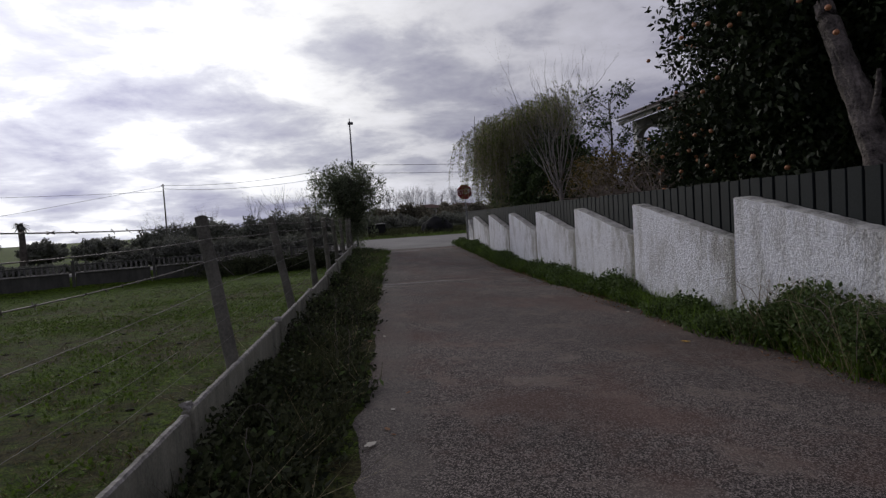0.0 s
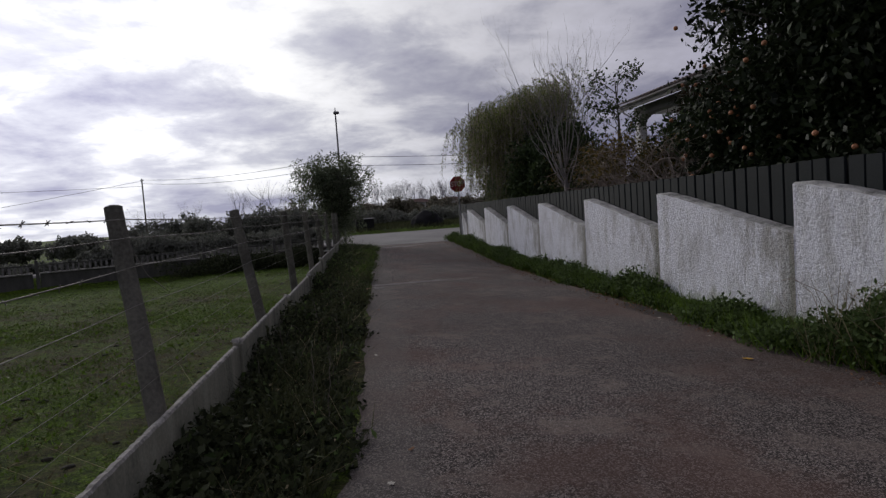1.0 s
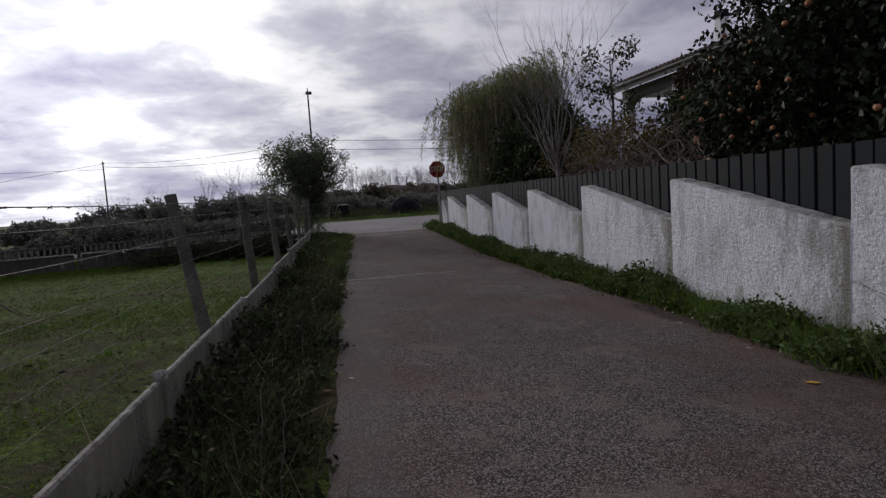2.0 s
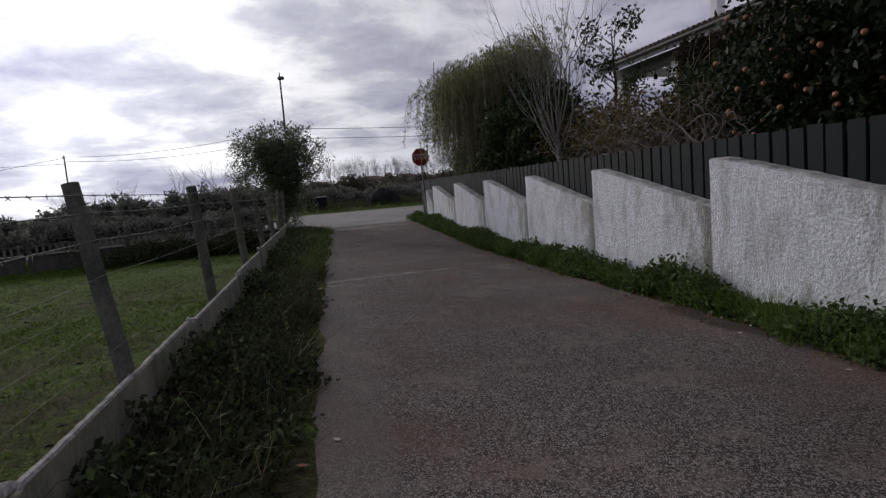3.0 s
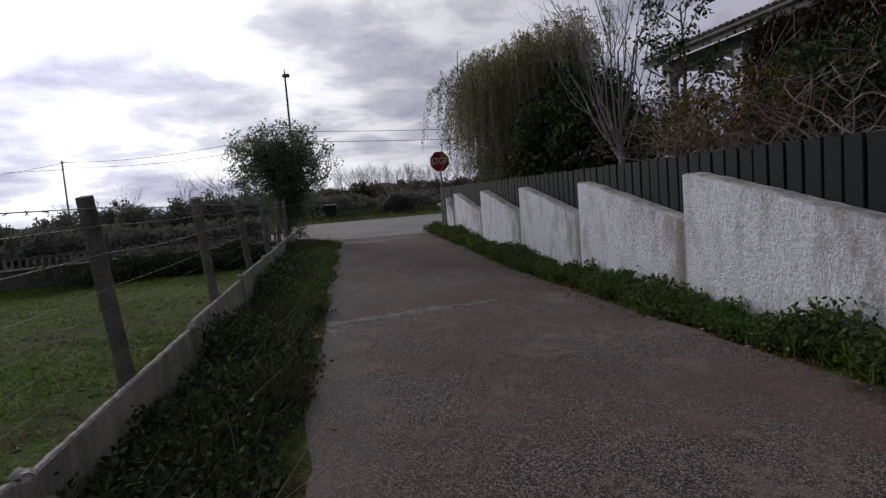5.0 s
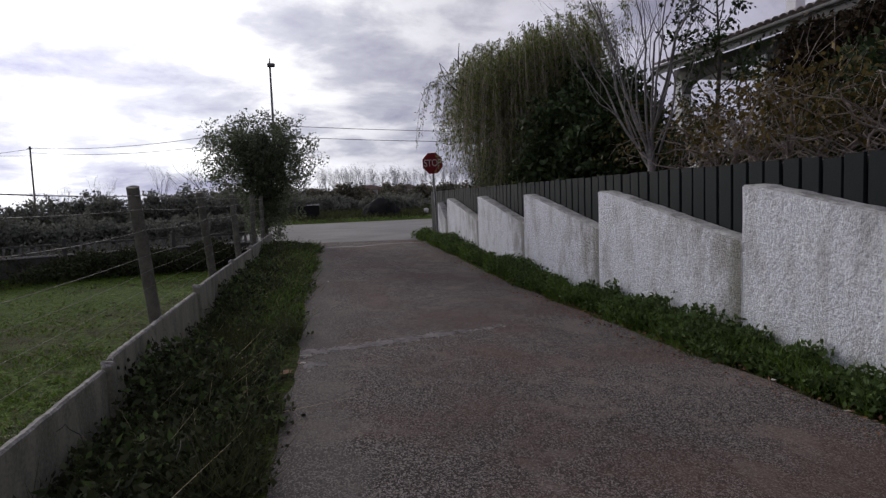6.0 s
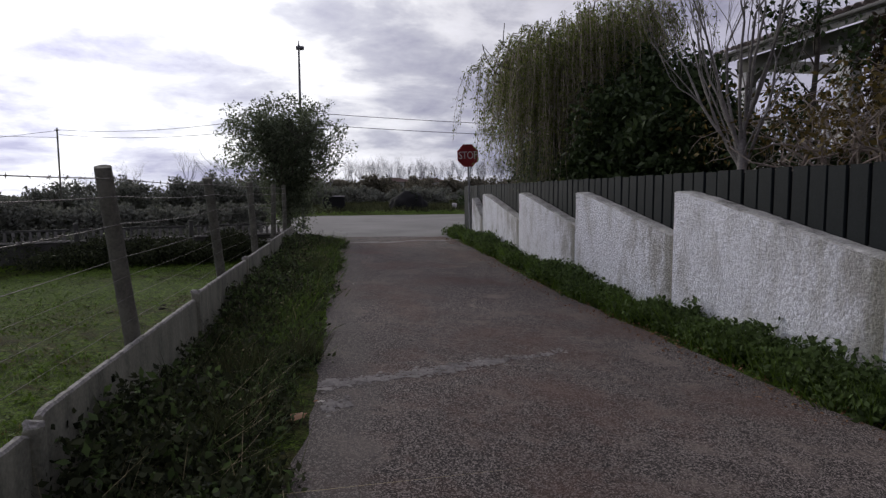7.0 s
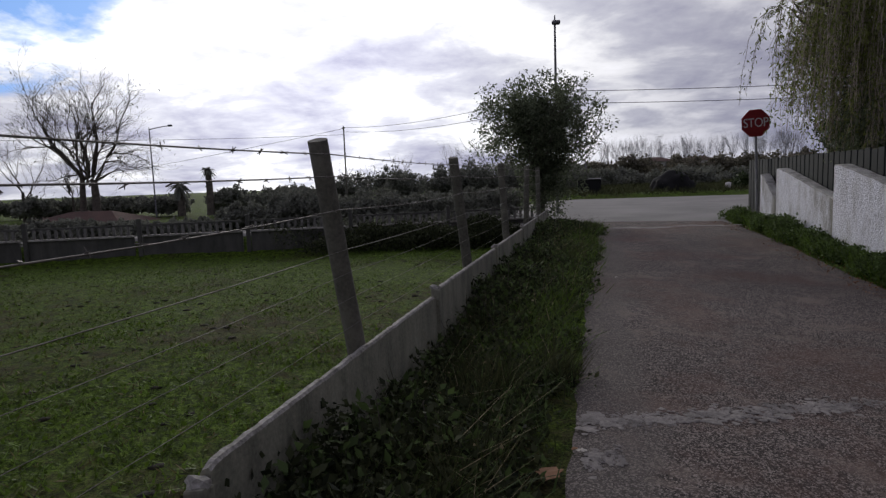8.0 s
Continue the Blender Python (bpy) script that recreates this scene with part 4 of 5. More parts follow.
high = tips[(tips[:, 2] > 3.2) & (tips[:, 1] > WY - 0.6)] + np.array([0.6, 0.3, 0.7])
tips = np.concatenate([tips, tips + np.array([0.30, -0.70, 0.10]), high])
for k in range(2300):
    t = tips[rng.integers(len(tips))] + rng.normal(size=3) * np.array([0.25, 0.3, 0.2])
    rad = np.array([t[0] - WX, t[1] - WY, 0])
    rad = rad / (np.linalg.norm(rad) + 1e-6)
    drop = rng.uniform(0.5, 2.7)
    n = 9
    u = np.linspace(0, 1, n)[:, None]
    pts = t + rad * (rng.uniform(0.15, 0.6) * u ** 0.6) + np.array([0, 0, 1]) * (0.35 * u - (drop + 0.35) * u ** 1.7)
    pts += rng.normal(size=(n, 3)) * 0.03 * u
    pts[:, 2] = np.maximum(pts[:, 2], 0.9)
    if pts[:, 0].min() < 6.75 and rng.random() < 0.4:
        continue
    if pts[:, 2].max() > CAP(pts[0, 0]) or ((pts[:, 0] < 7.25) & (pts[:, 2] < 1.75)).any():
        continue
    strands.append(tube(pts, np.linspace(0.007, 0.003, n), 3))
    q = rng.uniform(0.05, 1, 46)
    i = np.clip((q * (n - 1)).astype(int), 0, n - 2)
    w = (q * (n - 1) - i)[:, None]
    leafp.append(pts[i] * (1 - w) + pts[i + 1] * w + rng.normal(size=(46, 3)) * 0.03)
limbs("strand", strands, TWIG, willow, "thin drooping yellowish twigs")
crown("crown", np.concatenate(leafp), 0.078, WILLOW, willow, 0.24, 1.3)
p1, _ = clumps((WX + 0.1, WY - 0.2, 2.5), (1.25, 1.5, 1.35), 150, 40, 0.2, 0.15)
p2, _ = clumps((8.15, 20.3, 1.95), (0.75, 1.9, 0.85), 260, 44, 0.17, 0.2)
crown("inner_crown", np.concatenate([p1, p2]), 0.10, OLIVE, willow, 0.3, 1.0, "shaded inner foliage")
p3, _ = clumps((8.35, 21.0, 2.1), (0.7, 1.5, 0.9), 200, 44, 0.17, 0.2)
crown("lower_crown", p3, 0.10, LAUREL, willow, 0.4, 0.6, "dark dense foliage low in the crown")

# dark evergreen bush between willow and bare tree
laurel = thing("evergreen_bush", "dense dark evergreen bush behind the slat fence", "bush")
trunk([(8.9, 17.0, 0), (8.9, 17.0, 1.5)], [0.12, 0.09], BARK, laurel)
lobes = [clumps(c, r, n, 44, 0.17, 0.35)[0] for c, r, n in (((8.8, 17.4, 2.35), (1.35, 1.5, 1.45), 420), ((8.6, 16.3, 2.1), (0.95, 1.0, 1.1), 220), ((8.9, 15.7, 1.65), (0.8, 1.0, 0.85), 170), ((8.3, 18.3, 1.7), (0.8, 0.9, 0.8), 150), ((9.2, 16.8, 2.2), (0.8, 1.0, 1.1), 170))]
crown("crown", np.concatenate(lobes), 0.12, LAUREL, laurel, 0.5, 0.3)

# twiggy shrub spilling over the fence
shrub = thing("twiggy_shrub", "tangled half-bare shrub with yellowing leaves", "shrub")
out, tips = [], []
for k in range(90):
    bx, by = 8.15 + 0.5 * rng.random(), 9.8 + 3.7 * rng.random()
    grow((bx, by, 0.7 + 0.7 * rng.random()), (-0.10 + 0.35 * rng.normal(), 0.75 * rng.normal(), 0.9), 0.85, 0.021, 3, split=2, lift=-0.12, wander=0.75, shrink=0.78, spread=0.75, taper=0.7, out=out, tips=tips)
out = [(v, f) for v, f in out if not ((v[:, 0] < WALL_X + 0.30) & (v[:, 2] < 1.62)).any() and v[:, 0].min() > WALL_X - 0.25 and v[:, 2].max() < 2.45]
limbs("limb", out, TWIG, shrub)
tips = np.array(tips)
sel = tips[(tips[:, 2] > 1.5) & (tips[:, 0] > WALL_X + 0.2)]
top = sel[(sel[:, 2] > 1.75) & (sel[:, 1] > 10.4)]
top = top[top[:, 2] < 2.5]
lp = (top[rng.integers(len(top), size=620)][:, None] + rng.normal(size=(620, 6, 3)) * 0.10).reshape(-1, 3)
crown("crown", lp[(lp[:, 2] > 1.55) | (lp[:, 0] > WALL_X + 0.3)], 0.07, YELLOWING, shrub, 0.5, 0.6)

# leafy shrubs between orange tree and shrub, and slender tree by the veranda
mid = thing("garden_bush", "dull green leafy garden bush beneath the house", "bush")
trunk([(9.6, 11.2, 0), (9.6, 11.2, 1.4)], [0.09, 0.07], BARK, mid)
p1, _ = clumps((9.6, 11.0, 1.9), (1.0, 2.1, 1.15), 300, 36, 0.20, 0.2)
p2, _ = clumps((10.0, 14.0, 1.35), (0.9, 1.7, 0.7), 180, 34, 0.18, 0.3)
crown("crown", np.concatenate([p1, p2]), 0.11, LAUREL, mid, 0.5, 0.3)
slender = thing("slender_tree", "slender young tree with sparse dark leaves", "tree")
trunk([(9.45, 14.5, 0), (9.4, 14.45, 1.8), (9.45, 14.4, 3.2), (9.4, 14.4, 4.25)], [0.05, 0.042, 0.03, 0.012], BARK, slender)
out, tips = [], []
for z in np.linspace(1.5, 4.1, 20):
    a = rng.uniform(0, 6.28)
    grow((9.42, 14.42, z), (math.cos(a), math.sin(a), 0.9), 0.5, 0.014, 1, split=3, out=out, tips=tips)
limbs("limb", out, BARK, slender)
tips = np.array(tips)
lp = (tips[rng.integers(len(tips), size=250)][:, None] + rng.normal(size=(250, 7, 3)) * 0.10).reshape(-1, 3)
crown("crown", lp, 0.085, LAUREL, slender, 0.55, 0.5)

# small round tree at the end of the pasture fence
olive = thing("round_tree", "small grey-green round-crowned tree beside the road", "tree")
OX, OY = 2.15, 24.1
trunk([(OX, OY, -0.1), (OX + 0.03, OY, 0.8), (OX - 0.02, OY, 1.6)], [0.13, 0.11, 0.09], BARK, olive)
out, tips = [], []
for k in range(9):
    a = 2 * math.pi * k / 9
    grow((OX, OY, 1.2 + 0.04 * k), (math.cos(a) * 0.8, math.sin(a) * 0.8, 0.9), 0.95, 0.045, 2, split=3, spread=0.6, out=out, tips=tips)
limbs("limb", out, BARK, olive)
p1, _ = clumps((OX, OY, 2.72), (1.62, 1.5, 1.24), 760, 40, 0.125, 0.15)
p2, _ = clumps((OX + 0.15, OY, 1.35), (0.85, 0.7, 1.2), 240, 36, 0.13, 0.05)
crown("crown", np.concatenate([p1, p2]), 0.08, OLIVE, olive, 0.42, 0.0)


# ---- white house behind the garden ----
def house():
    h = thing("house", "white two-storey house with tiled roof and open veranda", "house")
    EX, Y0, Y1, EZ = 12.85, 6.0, 21.2, 4.72
    wx = EX + 0.45

    def block(name, size, at, mat, label="", bev=0.015):
        return part(name, bm_mesh(name, box_bm(size, at, bev), mat), h, label)

    block("lower_wall", (9.0, Y1 - Y0 - 0.6, 2.2), (wx + 4.5, (Y0 + Y1) / 2, 0.95), HOUSE_WHITE)
    block("veranda_floor", (9.1, Y1 - Y0 - 0.5, 0.16), (wx + 4.52, (Y0 + Y1) / 2, 2.13), HOUSE_BEAM)
    block("upper_wall", (6.6, 10.2, 2.3), (wx + 5.9, Y0 + 5.4, 3.35), HOUSE_WHITE)
    block("beam", (0.30, Y1 - Y0 - 0.5, 0.34), (wx + 0.15, (Y0 + Y1) / 2, 4.42), HOUSE_BEAM)
    block("beam", (2.4, 0.22, 0.26), (wx + 1.5, Y1 - 0.45, 4.46), HOUSE_WHITE)
    for y in (20.75, 17.8, 13.9, 9.9):
        block("pillar", (0.30, 0.30, 2.1), (wx + 0.152, y, 3.22), HOUSE_WHITE)
        for s in (-1, 1):
            bm = bmesh.new()
            arc = [(0.0, 0.0), (0.0, -0.36)] + [(0.85 * (1 - math.cos(u)), -0.36 * (1 - math.sin(u))) for u in np.linspace(0.05, math.pi / 2 - 0.05, 7)] + [(0.85, 0.0)]
            face = bm.faces.new([bm.verts.new((0, s * (0.15 + a), b)) for a, b in arc])
            ext = bmesh.ops.extrude_face_region(bm, geom=[face])
            bmesh.ops.translate(bm, vec=(0.22, 0, 0), verts=[e for e in ext["geom"] if isinstance(e, bmesh.types.BMVert)])
            bmesh.ops.recalc_face_normals(bm, faces=bm.faces[:])
            if not (y > 20 and s > 0):
                part("arch_bracket", bm_mesh("arch_bracket", bm, HOUSE_BEAM), h).matrix_basis = pose(wx + 0.05, y, 4.252)
    # roof: two slopes with rows of rounded tiles on the visible one
    ridge_x, ridge_z = EX + 4.9, EZ + 1.45
    bm = bmesh.new()
    sec = [(EX - 0.0, EZ - 0.10), (EX, EZ), (ridge_x, ridge_z), (EX + 9.8, EZ), (EX + 9.8, EZ - 0.1), (ridge_x, ridge_z - 0.12)]
    ends = [[bm.verts.new((a, y, b)) for a, b in sec] for y in (Y0, Y1)]
    n = len(sec)
    for k in range(n):
        bm.faces.new((ends[0][k], ends[0][(k + 1) % n], ends[1][(k + 1) % n], ends[1][k]))
    bm.faces.new((ends[0][0], ends[0][1], ends[0][2], ends[0][5]))
    bm.faces.new((ends[0][2], ends[0][3], ends[0][4], ends[0][5]))
    bm.faces.new((ends[1][0], ends[1][1], ends[1][2], ends[1][5]))
    bm.faces.new((ends[1][2], ends[1][3], ends[1][4], ends[1][5]))
    bmesh.ops.recalc_face_normals(bm, faces=bm.faces[:])
    roof = part("roof", bm_mesh("roof", bm, HOUSE_WHITE), h, "pale-tiled pitched roof with grey eaves")
    length = math.hypot(ridge_x - EX, ridge_z - EZ)
    slope = math.degrees(math.atan2(ridge_z - EZ, ridge_x - EX))
    def tile_mesh(steps, run):
        v, f = [], []
        for i in range(steps + 1):
            for k in range(7):
                u = math.pi * k / 6
                v.append((run * i / steps, 0.095 * math.cos(u), 0.02 + 0.058 * math.sin(u) + 0.022 * (1 - (i * 1.0 % 1) - i / steps)))
        for i in range(steps):
            for k in range(6):
                a = 7 * i + k
                f.append((a, a + 1, a + 8, a + 7))
        return v, f

    v, f = tile_mesh(1, 0.42)
    tile = mesh("tile", v, f, ROOF_TILE, True)
    count = int((Y1 - Y0) / 0.2105)
    rest = []
    for k in range(count):
        for c in range(13):
            place = pose(EX, Y0 + 0.11 + k * 0.2105, EZ + 0.004, 0, -slope, 0) @ pose(-0.06 + 0.385 * c, 0, 0.006)
            if c < 4:
                part("tile", tile, roof).matrix_basis = place
            else:
                m = np.array(place)
                rest.append((np.array(v) @ m[:3, :3].T + m[:3, 3], np.array(f)))
    vv, ff = join(rest)
    tagged(part("upper_tiles", mesh("upper_tiles", vv, ff, ROOF_TILE, True), roof), kind="stuff")
    chim = block("chimney", (0.34, 0.34, 1.9), (17.3, 20.9, 6.25), HOUSE_WHITE)
    part("cap", bm_mesh("cap", box_bm((0.50, 0.50, 0.10), (17.3, 20.9, 7.15), 0.02), BLACK), chim)
    part("cowl", bm_mesh("cowl", box_bm((0.36, 0.36, 0.16), (17.3, 20.9, 7.282), 0.03), BLACK), chim)
    part("gutter", mesh("gutter", *tube([(EX - 0.05, Y0, EZ - 0.055), (EX - 0.05, Y1, EZ - 0.055)], [0.045, 0.045], 8), HOUSE_BEAM, True), h)
    part("fascia", bm_mesh("fascia", box_bm((0.03, Y1 - Y0, 0.13), (EX + 0.02, (Y0 + Y1) / 2, EZ - 0.17), 0.006), HOUSE_BEAM), h)
    part("downpipe", mesh("downpipe", *tube([(EX, Y1 - 0.15, EZ - 0.12), (EX + 0.1, Y1 - 0.2, EZ - 0.3), (wx + 0.1, Y1 - 0.24, EZ - 0.55), (wx + 0.1, Y1 - 0.25, 0.1)], [0.035] * 4, 8), SIGN_WHITE, True), h)
    # hanging lantern and shuttered windows under the veranda
    part("lantern", bm_mesh("lantern", box_bm((0.09, 0.09, 0.15), (wx + 0.2, 19.0, 4.03), 0.02), BLACK), h, "small black hanging lantern")
    part("lantern_rod", mesh("lantern_rod", *tube([(wx + 0.2, 19.0, 4.05), (wx + 0.2, 19.0, 4.28)], [0.012, 0.012], 5), BLACK), h)
    for y in (15.2, 11.6):
        win = block("window", (0.06, 1.3, 1.2), (wx + 2.58, y, 3.3), HOUSE_BEAM, "shuttered window with pale frame")
        part("pane", bm_mesh("pane", box_bm((0.02, 1.1, 1.0), (wx + 2.545, y, 3.3), 0.004), DARK_GLASS), win)
    # veranda balustrade
    rail = block("balustrade_rail", (0.12, Y1 - Y0 - 1.0, 0.09), (wx + 0.15, (Y0 + Y1) / 2 - 0.1, 3.02), HOUSE_WHITE)
    bal = mesh("baluster", *tube([(0, 0, 2.20), (0, 0, 2.45), (0, 0, 2.7), (0, 0, 2.98)], [0.035, 0.065, 0.04, 0.045], 8), HOUSE_WHITE, True)
    for k in range(60):
        y = Y0 + 0.8 + k * 0.235
        if min(abs(y - q) for q in (20.75, 17.8, 13.9, 9.9)) > 0.2:
            part("baluster", bal, h).matrix_basis = pose(wx + 0.15, y, 0)


house()
vine = thing("climbing_plant", "dark climbing plant grown over the veranda front", "climbing plant")
v, f = join([tube([(12.7, y, -0.1), (12.72, y + 0.1, 1.8), (12.7, y + 0.3, 3.4), (12.72, y + 0.2, 4.2)], [0.05, 0.04, 0.03, 0.02], 6) for y in (9.5, 12.0, 14.5, 16.0)])
part("stem", mesh("stem", v, f, BARK, True), vine)
n = 1500
cy, cz = rng.uniform(7.2, 16.3, n), rng.uniform(1.6, 4.25, n)
hang = np.array([noise.noise((q * 0.9, 3.0, 7.0)) for q in cy])
keep = cz > 2.0 + 1.7 * smooth(15.6, 17.4, cy) + 0.5 * hang
cen = np.stack([12.5 + 0.14 * rng.normal(size=n), cy, cz], -1)[keep]
p1 = (cen[:, None] + rng.normal(size=(len(cen), 30, 3)) * np.array([0.10, 0.17, 0.17])).reshape(-1, 3)
p1 = p1[p1[:, 2] < 4.45 + 0.08 * np.sin(3 * p1[:, 1])]
p1[:, 0] = np.minimum(p1[:, 0], 12.72)
p2, _ = clumps((12.3, 14.5, 1.6), (0.6, 3.0, 1.3), 220, 34, 0.22, 0.1)
crown("crown", np.concatenate([p1, p2]), 0.11, CREEPER, vine, 0.6, 0.3)

# dead brown runners hanging in front of the creeper
runs = []
for _ in range(150):
    y, z = rng.uniform(8.0, 16.2), rng.uniform(3.2, 4.3)
    q = np.array([12.3 + 0.08 * rng.normal(), y, z])
    line = [q]
    for s in range(5):
        q = q + np.array([-0.07 + 0.05 * rng.normal(), 0.16 * rng.normal(), -0.22 - 0.12 * rng.random()])
        line.append(q)
    runs.append(tube(line, np.linspace(0.010, 0.004, 6), 4))
v, f = join(runs)
part("hanging_runner", mesh("hanging_runner", v, f, TWIG, True), vine, "dead brown hanging runners")


# ---- weeds and grass ----
def ground_points(n, x0, x1, y0, y1, zf, keep=None):
    p = np.stack([rng.uniform(x0, x1, n), rng.uniform(y0, y1, n)], -1)
    if keep is not None:
        p = p[keep(p[:, 0], p[:, 1])]
    return np.c_[p, zf(p[:, 0], p[:, 1])]


def weeds_left():
    """Rank weeds between the slab wall and the lane, higher towards the wall."""
    ob = thing("verge_weeds", "rank dark weeds and brambles at the foot of a slab wall", "weeds", kind="stuff")
    n = 8200
    y = rng.uniform(-2.5, 23.2, n)
    u = rng.beta(1.1, 1.5, n)
    x = slab_x(y) + 0.05 + u * (lane_left(y) - slab_x(y) - 0.06 + 0.14 * smooth(13, 18, y) + 0.06 * np.sin(y * 2.1) + 0.05 * np.sin(y * 5.7 + 1))
    tall = np.array([0.55 + 0.75 * noise.noise((a * 1.1, b * 0.8, 4.0)) + 0.45 * noise.noise((a * 4.0, b * 3.4, 1.0)) for a, b in zip(x, y)])
    h = (0.03 + 0.40 * (1 - u) ** 1.2) * np.clip(tall, 0.08, 1.5) + 0.025
    base = np.stack([x, y, lane_z(x, y) - 0.02], -1)
    per = 17
    pts = np.repeat(base, per, 0)
    pts[:, :2] += rng.normal(size=(len(pts), 2)) * 0.05
    pts[:, 2] += np.repeat(h, per) * rng.beta(2.2, 1.3, len(pts))
    some = rng.random(len(pts)) < np.repeat(0.93 - 0.30 * smooth(8, 14, y), per)
    v, f = leaf_quads(pts[some], 0.038, 0.6, -0.1, 0.7)
    part("bramble_leaves", mesh("bramble_leaves", v, f, BRAMBLE), ob)
    v, f = leaf_quads(pts[~some], 0.044, 0.5, -0.2, 0.7)
    part("weed_leaves", mesh("weed_leaves", v, f, WEED), ob)
    bp = base[rng.integers(n, size=6000)] + np.c_[rng.normal(size=(6000, 2)) * 0.06, np.zeros(6000)]
    v, f = blade_tris(bp, 0.20, 0.004, 0.7)
    part("grass_blades", mesh("grass_blades", v, f, BANK), ob)
    fresh = base[(y > 10.5) & (u > 0.35)]
    fp = fresh[rng.integers(len(fresh), size=5000)] + np.c_[rng.normal(size=(5000, 2)) * 0.07, np.zeros(5000)]
    v, f = blade_tris(fp, 0.15, 0.005, 0.9)
    part("fresh_grass", mesh("fresh_grass", v, f, WEED), ob)
    green = base[(y > 12.5) & (u > 0.3)]
    fp = green[rng.integers(len(green), size=6000)] + np.c_[rng.normal(size=(6000, 2)) * 0.07, np.zeros(6000)]
    v, f = blade_tris(fp, 0.16, 0.007, 0.8)
    part("far_grass", mesh("far_grass", v, f, BLADE), ob)
    dp = base[rng.integers(n, size=900)]
    v, f = blade_tris(dp, 0.30, 0.003, 1.3)
    part("dry_stalks", mesh("dry_stalks", v, f, DRY), ob, "bleached dry grass stalks")
    tuft = base[rng.integers(n, size=150)]
    tp = np.repeat(tuft, 40, 0) + np.c_[rng.normal(size=(6000, 2)) * 0.035, np.zeros(6000)]
    v, f = blade_tris(tp, 0.27, 0.0045, 0.65)
    part("grass_tufts", mesh("grass_tufts", v, f, BANK), ob)
    lit = base[rng.integers(n, size=500)] + np.c_[np.zeros((500, 2)), 0.03 + 0.16 * rng.random(500)]
    v, f = leaf_quads(lit, 0.03, 0.5, 0.2)
    part("dead_leaves", mesh("dead_leaves", v, f, DRY), ob, "bleached dead leaves caught in weeds")
    stems = []
    for _ in range(60):
        b = base[rng.integers(n)]
        e = b + np.array([-abs(rng.normal()) * 0.10, rng.normal() * 0.3, rng.uniform(0.15, 0.4)])
        s = np.linspace(0, 1.25, 9)[:, None]
        arc = b + (e - b) * s + np.array([0, 0, 1]) * 0.45 * s * (1.1 - s) + rng.normal(size=(9, 3)) * 0.008
        stems.append(tube(arc, np.linspace(0.0032, 0.0014, 9), 3))
    v, f = join(stems)
    part("bramble_stems", mesh("bramble_stems", v, f, BARK), ob)


def weeds_right():
    ob = thing("wall_weeds", "green weeds growing along the foot of a white wall", "weeds", kind="stuff")
    n = 3000
    y = rng.uniform(-1.0, 24.6, n)
    u = rng.beta(1.1, 1.5, n)
    x = WALL_X - 0.03 - u * (0.35 + 0.36 * smooth(8, 5, y) + 0.07 * np.sin(y * 1.3) + 0.06 * np.sin(y * 4.1))
    lush = np.array([0.8 + 0.8 * noise.noise((a * 1.1, b * 0.8, 9.0)) + 0.6 * noise.noise((a * 3.5, b * 3.0, 2.0)) for a, b in zip(x, y)])
    h = (0.06 + 0.26 * (1 - np.abs(u - 0.3))) * np.clip(lush, 0.12, 1.5) * rng.uniform(0.5, 1.25, n) + 0.09 * smooth(9, 18, y)
    bush = np.exp(-((y - 4.0) / 0.75) ** 2) + 0.7 * np.exp(-((y - 2.6) / 0.7) ** 2)
    h = h * (1 - 0.6 * np.exp(-((y - 7.3) / 1.0) ** 2))
    h = h + 0.06 + 0.56 * bush * (1 - 0.5 * u)
    h = (h + 0.10 * np.exp(-((y - 22.6) / 0.9) ** 2)) * (1 - 0.3 * smooth(14, 17, y))
    base = np.stack([x, y, lane_z(x, y) - 0.02], -1)
    per = 36
    pts = np.repeat(base, per, 0)
    pts[:, :2] += rng.normal(size=(len(pts), 2)) * 0.055
    pts[:, 0] = np.minimum(pts[:, 0], WALL_X - 0.015)
    pts[:, 2] += np.repeat(h, per) * rng.beta(2.2, 1.2, len(pts))
    v, f = leaf_quads(pts, 0.046, 0.55, -0.3, 0.7)
    part("weed_leaves", mesh("weed_leaves", v, f, WEED), ob)
    bp = base[rng.integers(n, size=9000)] + np.c_[-np.abs(rng.normal(size=9000)) * 0.05, rng.normal(size=9000) * 0.05, np.zeros(9000)]
    v, f = blade_tris(bp, 0.30, 0.006, 0.45)
    part("grass_blades", mesh("grass_blades", v, f, BLADE), ob)
    tall = base[(bush > 0.35)]
    bp = tall[rng.integers(len(tall), size=420)]
    v, f = blade_tris(bp, 0.75, 0.005, 0.35)
    part("dry_stalks", mesh("dry_stalks", v, f, DRY), ob, "tall dry grass stalks")
    stems = []
    for _ in range(46):
        b = tall[rng.integers(len(tall))].copy()
        lean = rng.normal(size=2) * 0.18
        pts = [b, b + (lean[0] * 0.3, lean[1] * 0.3, 0.3), b + (lean[0] * 0.8, lean[1] * 0.8, 0.58), b + (lean[0] * 1.6, lean[1] * 1.6, 0.70), b + (lean[0] * 2.2, lean[1] * 2.2, 0.66)]
        pts = [np.minimum(np.array(q), [WALL_X - 0.01, 99, 99]) for q in pts]
        stems.append(tube(pts, [0.005, 0.0045, 0.004, 0.003, 0.002], 3))
    v, f = join(stems)
    part("stems", mesh("stems", v, f, TWIG), ob)
    gp = ground_points(4200, 6.05, 6.9, -2, 24, lane_z)
    gp[:, 0] += 0.1
    v, f = leaf_quads(gp, 0.028, 0.6, 0.4)
    part("leaf_litter", mesh("leaf_litter", v, f, BROWN_LEAF), ob, "brown leaf litter at the lane's edge")


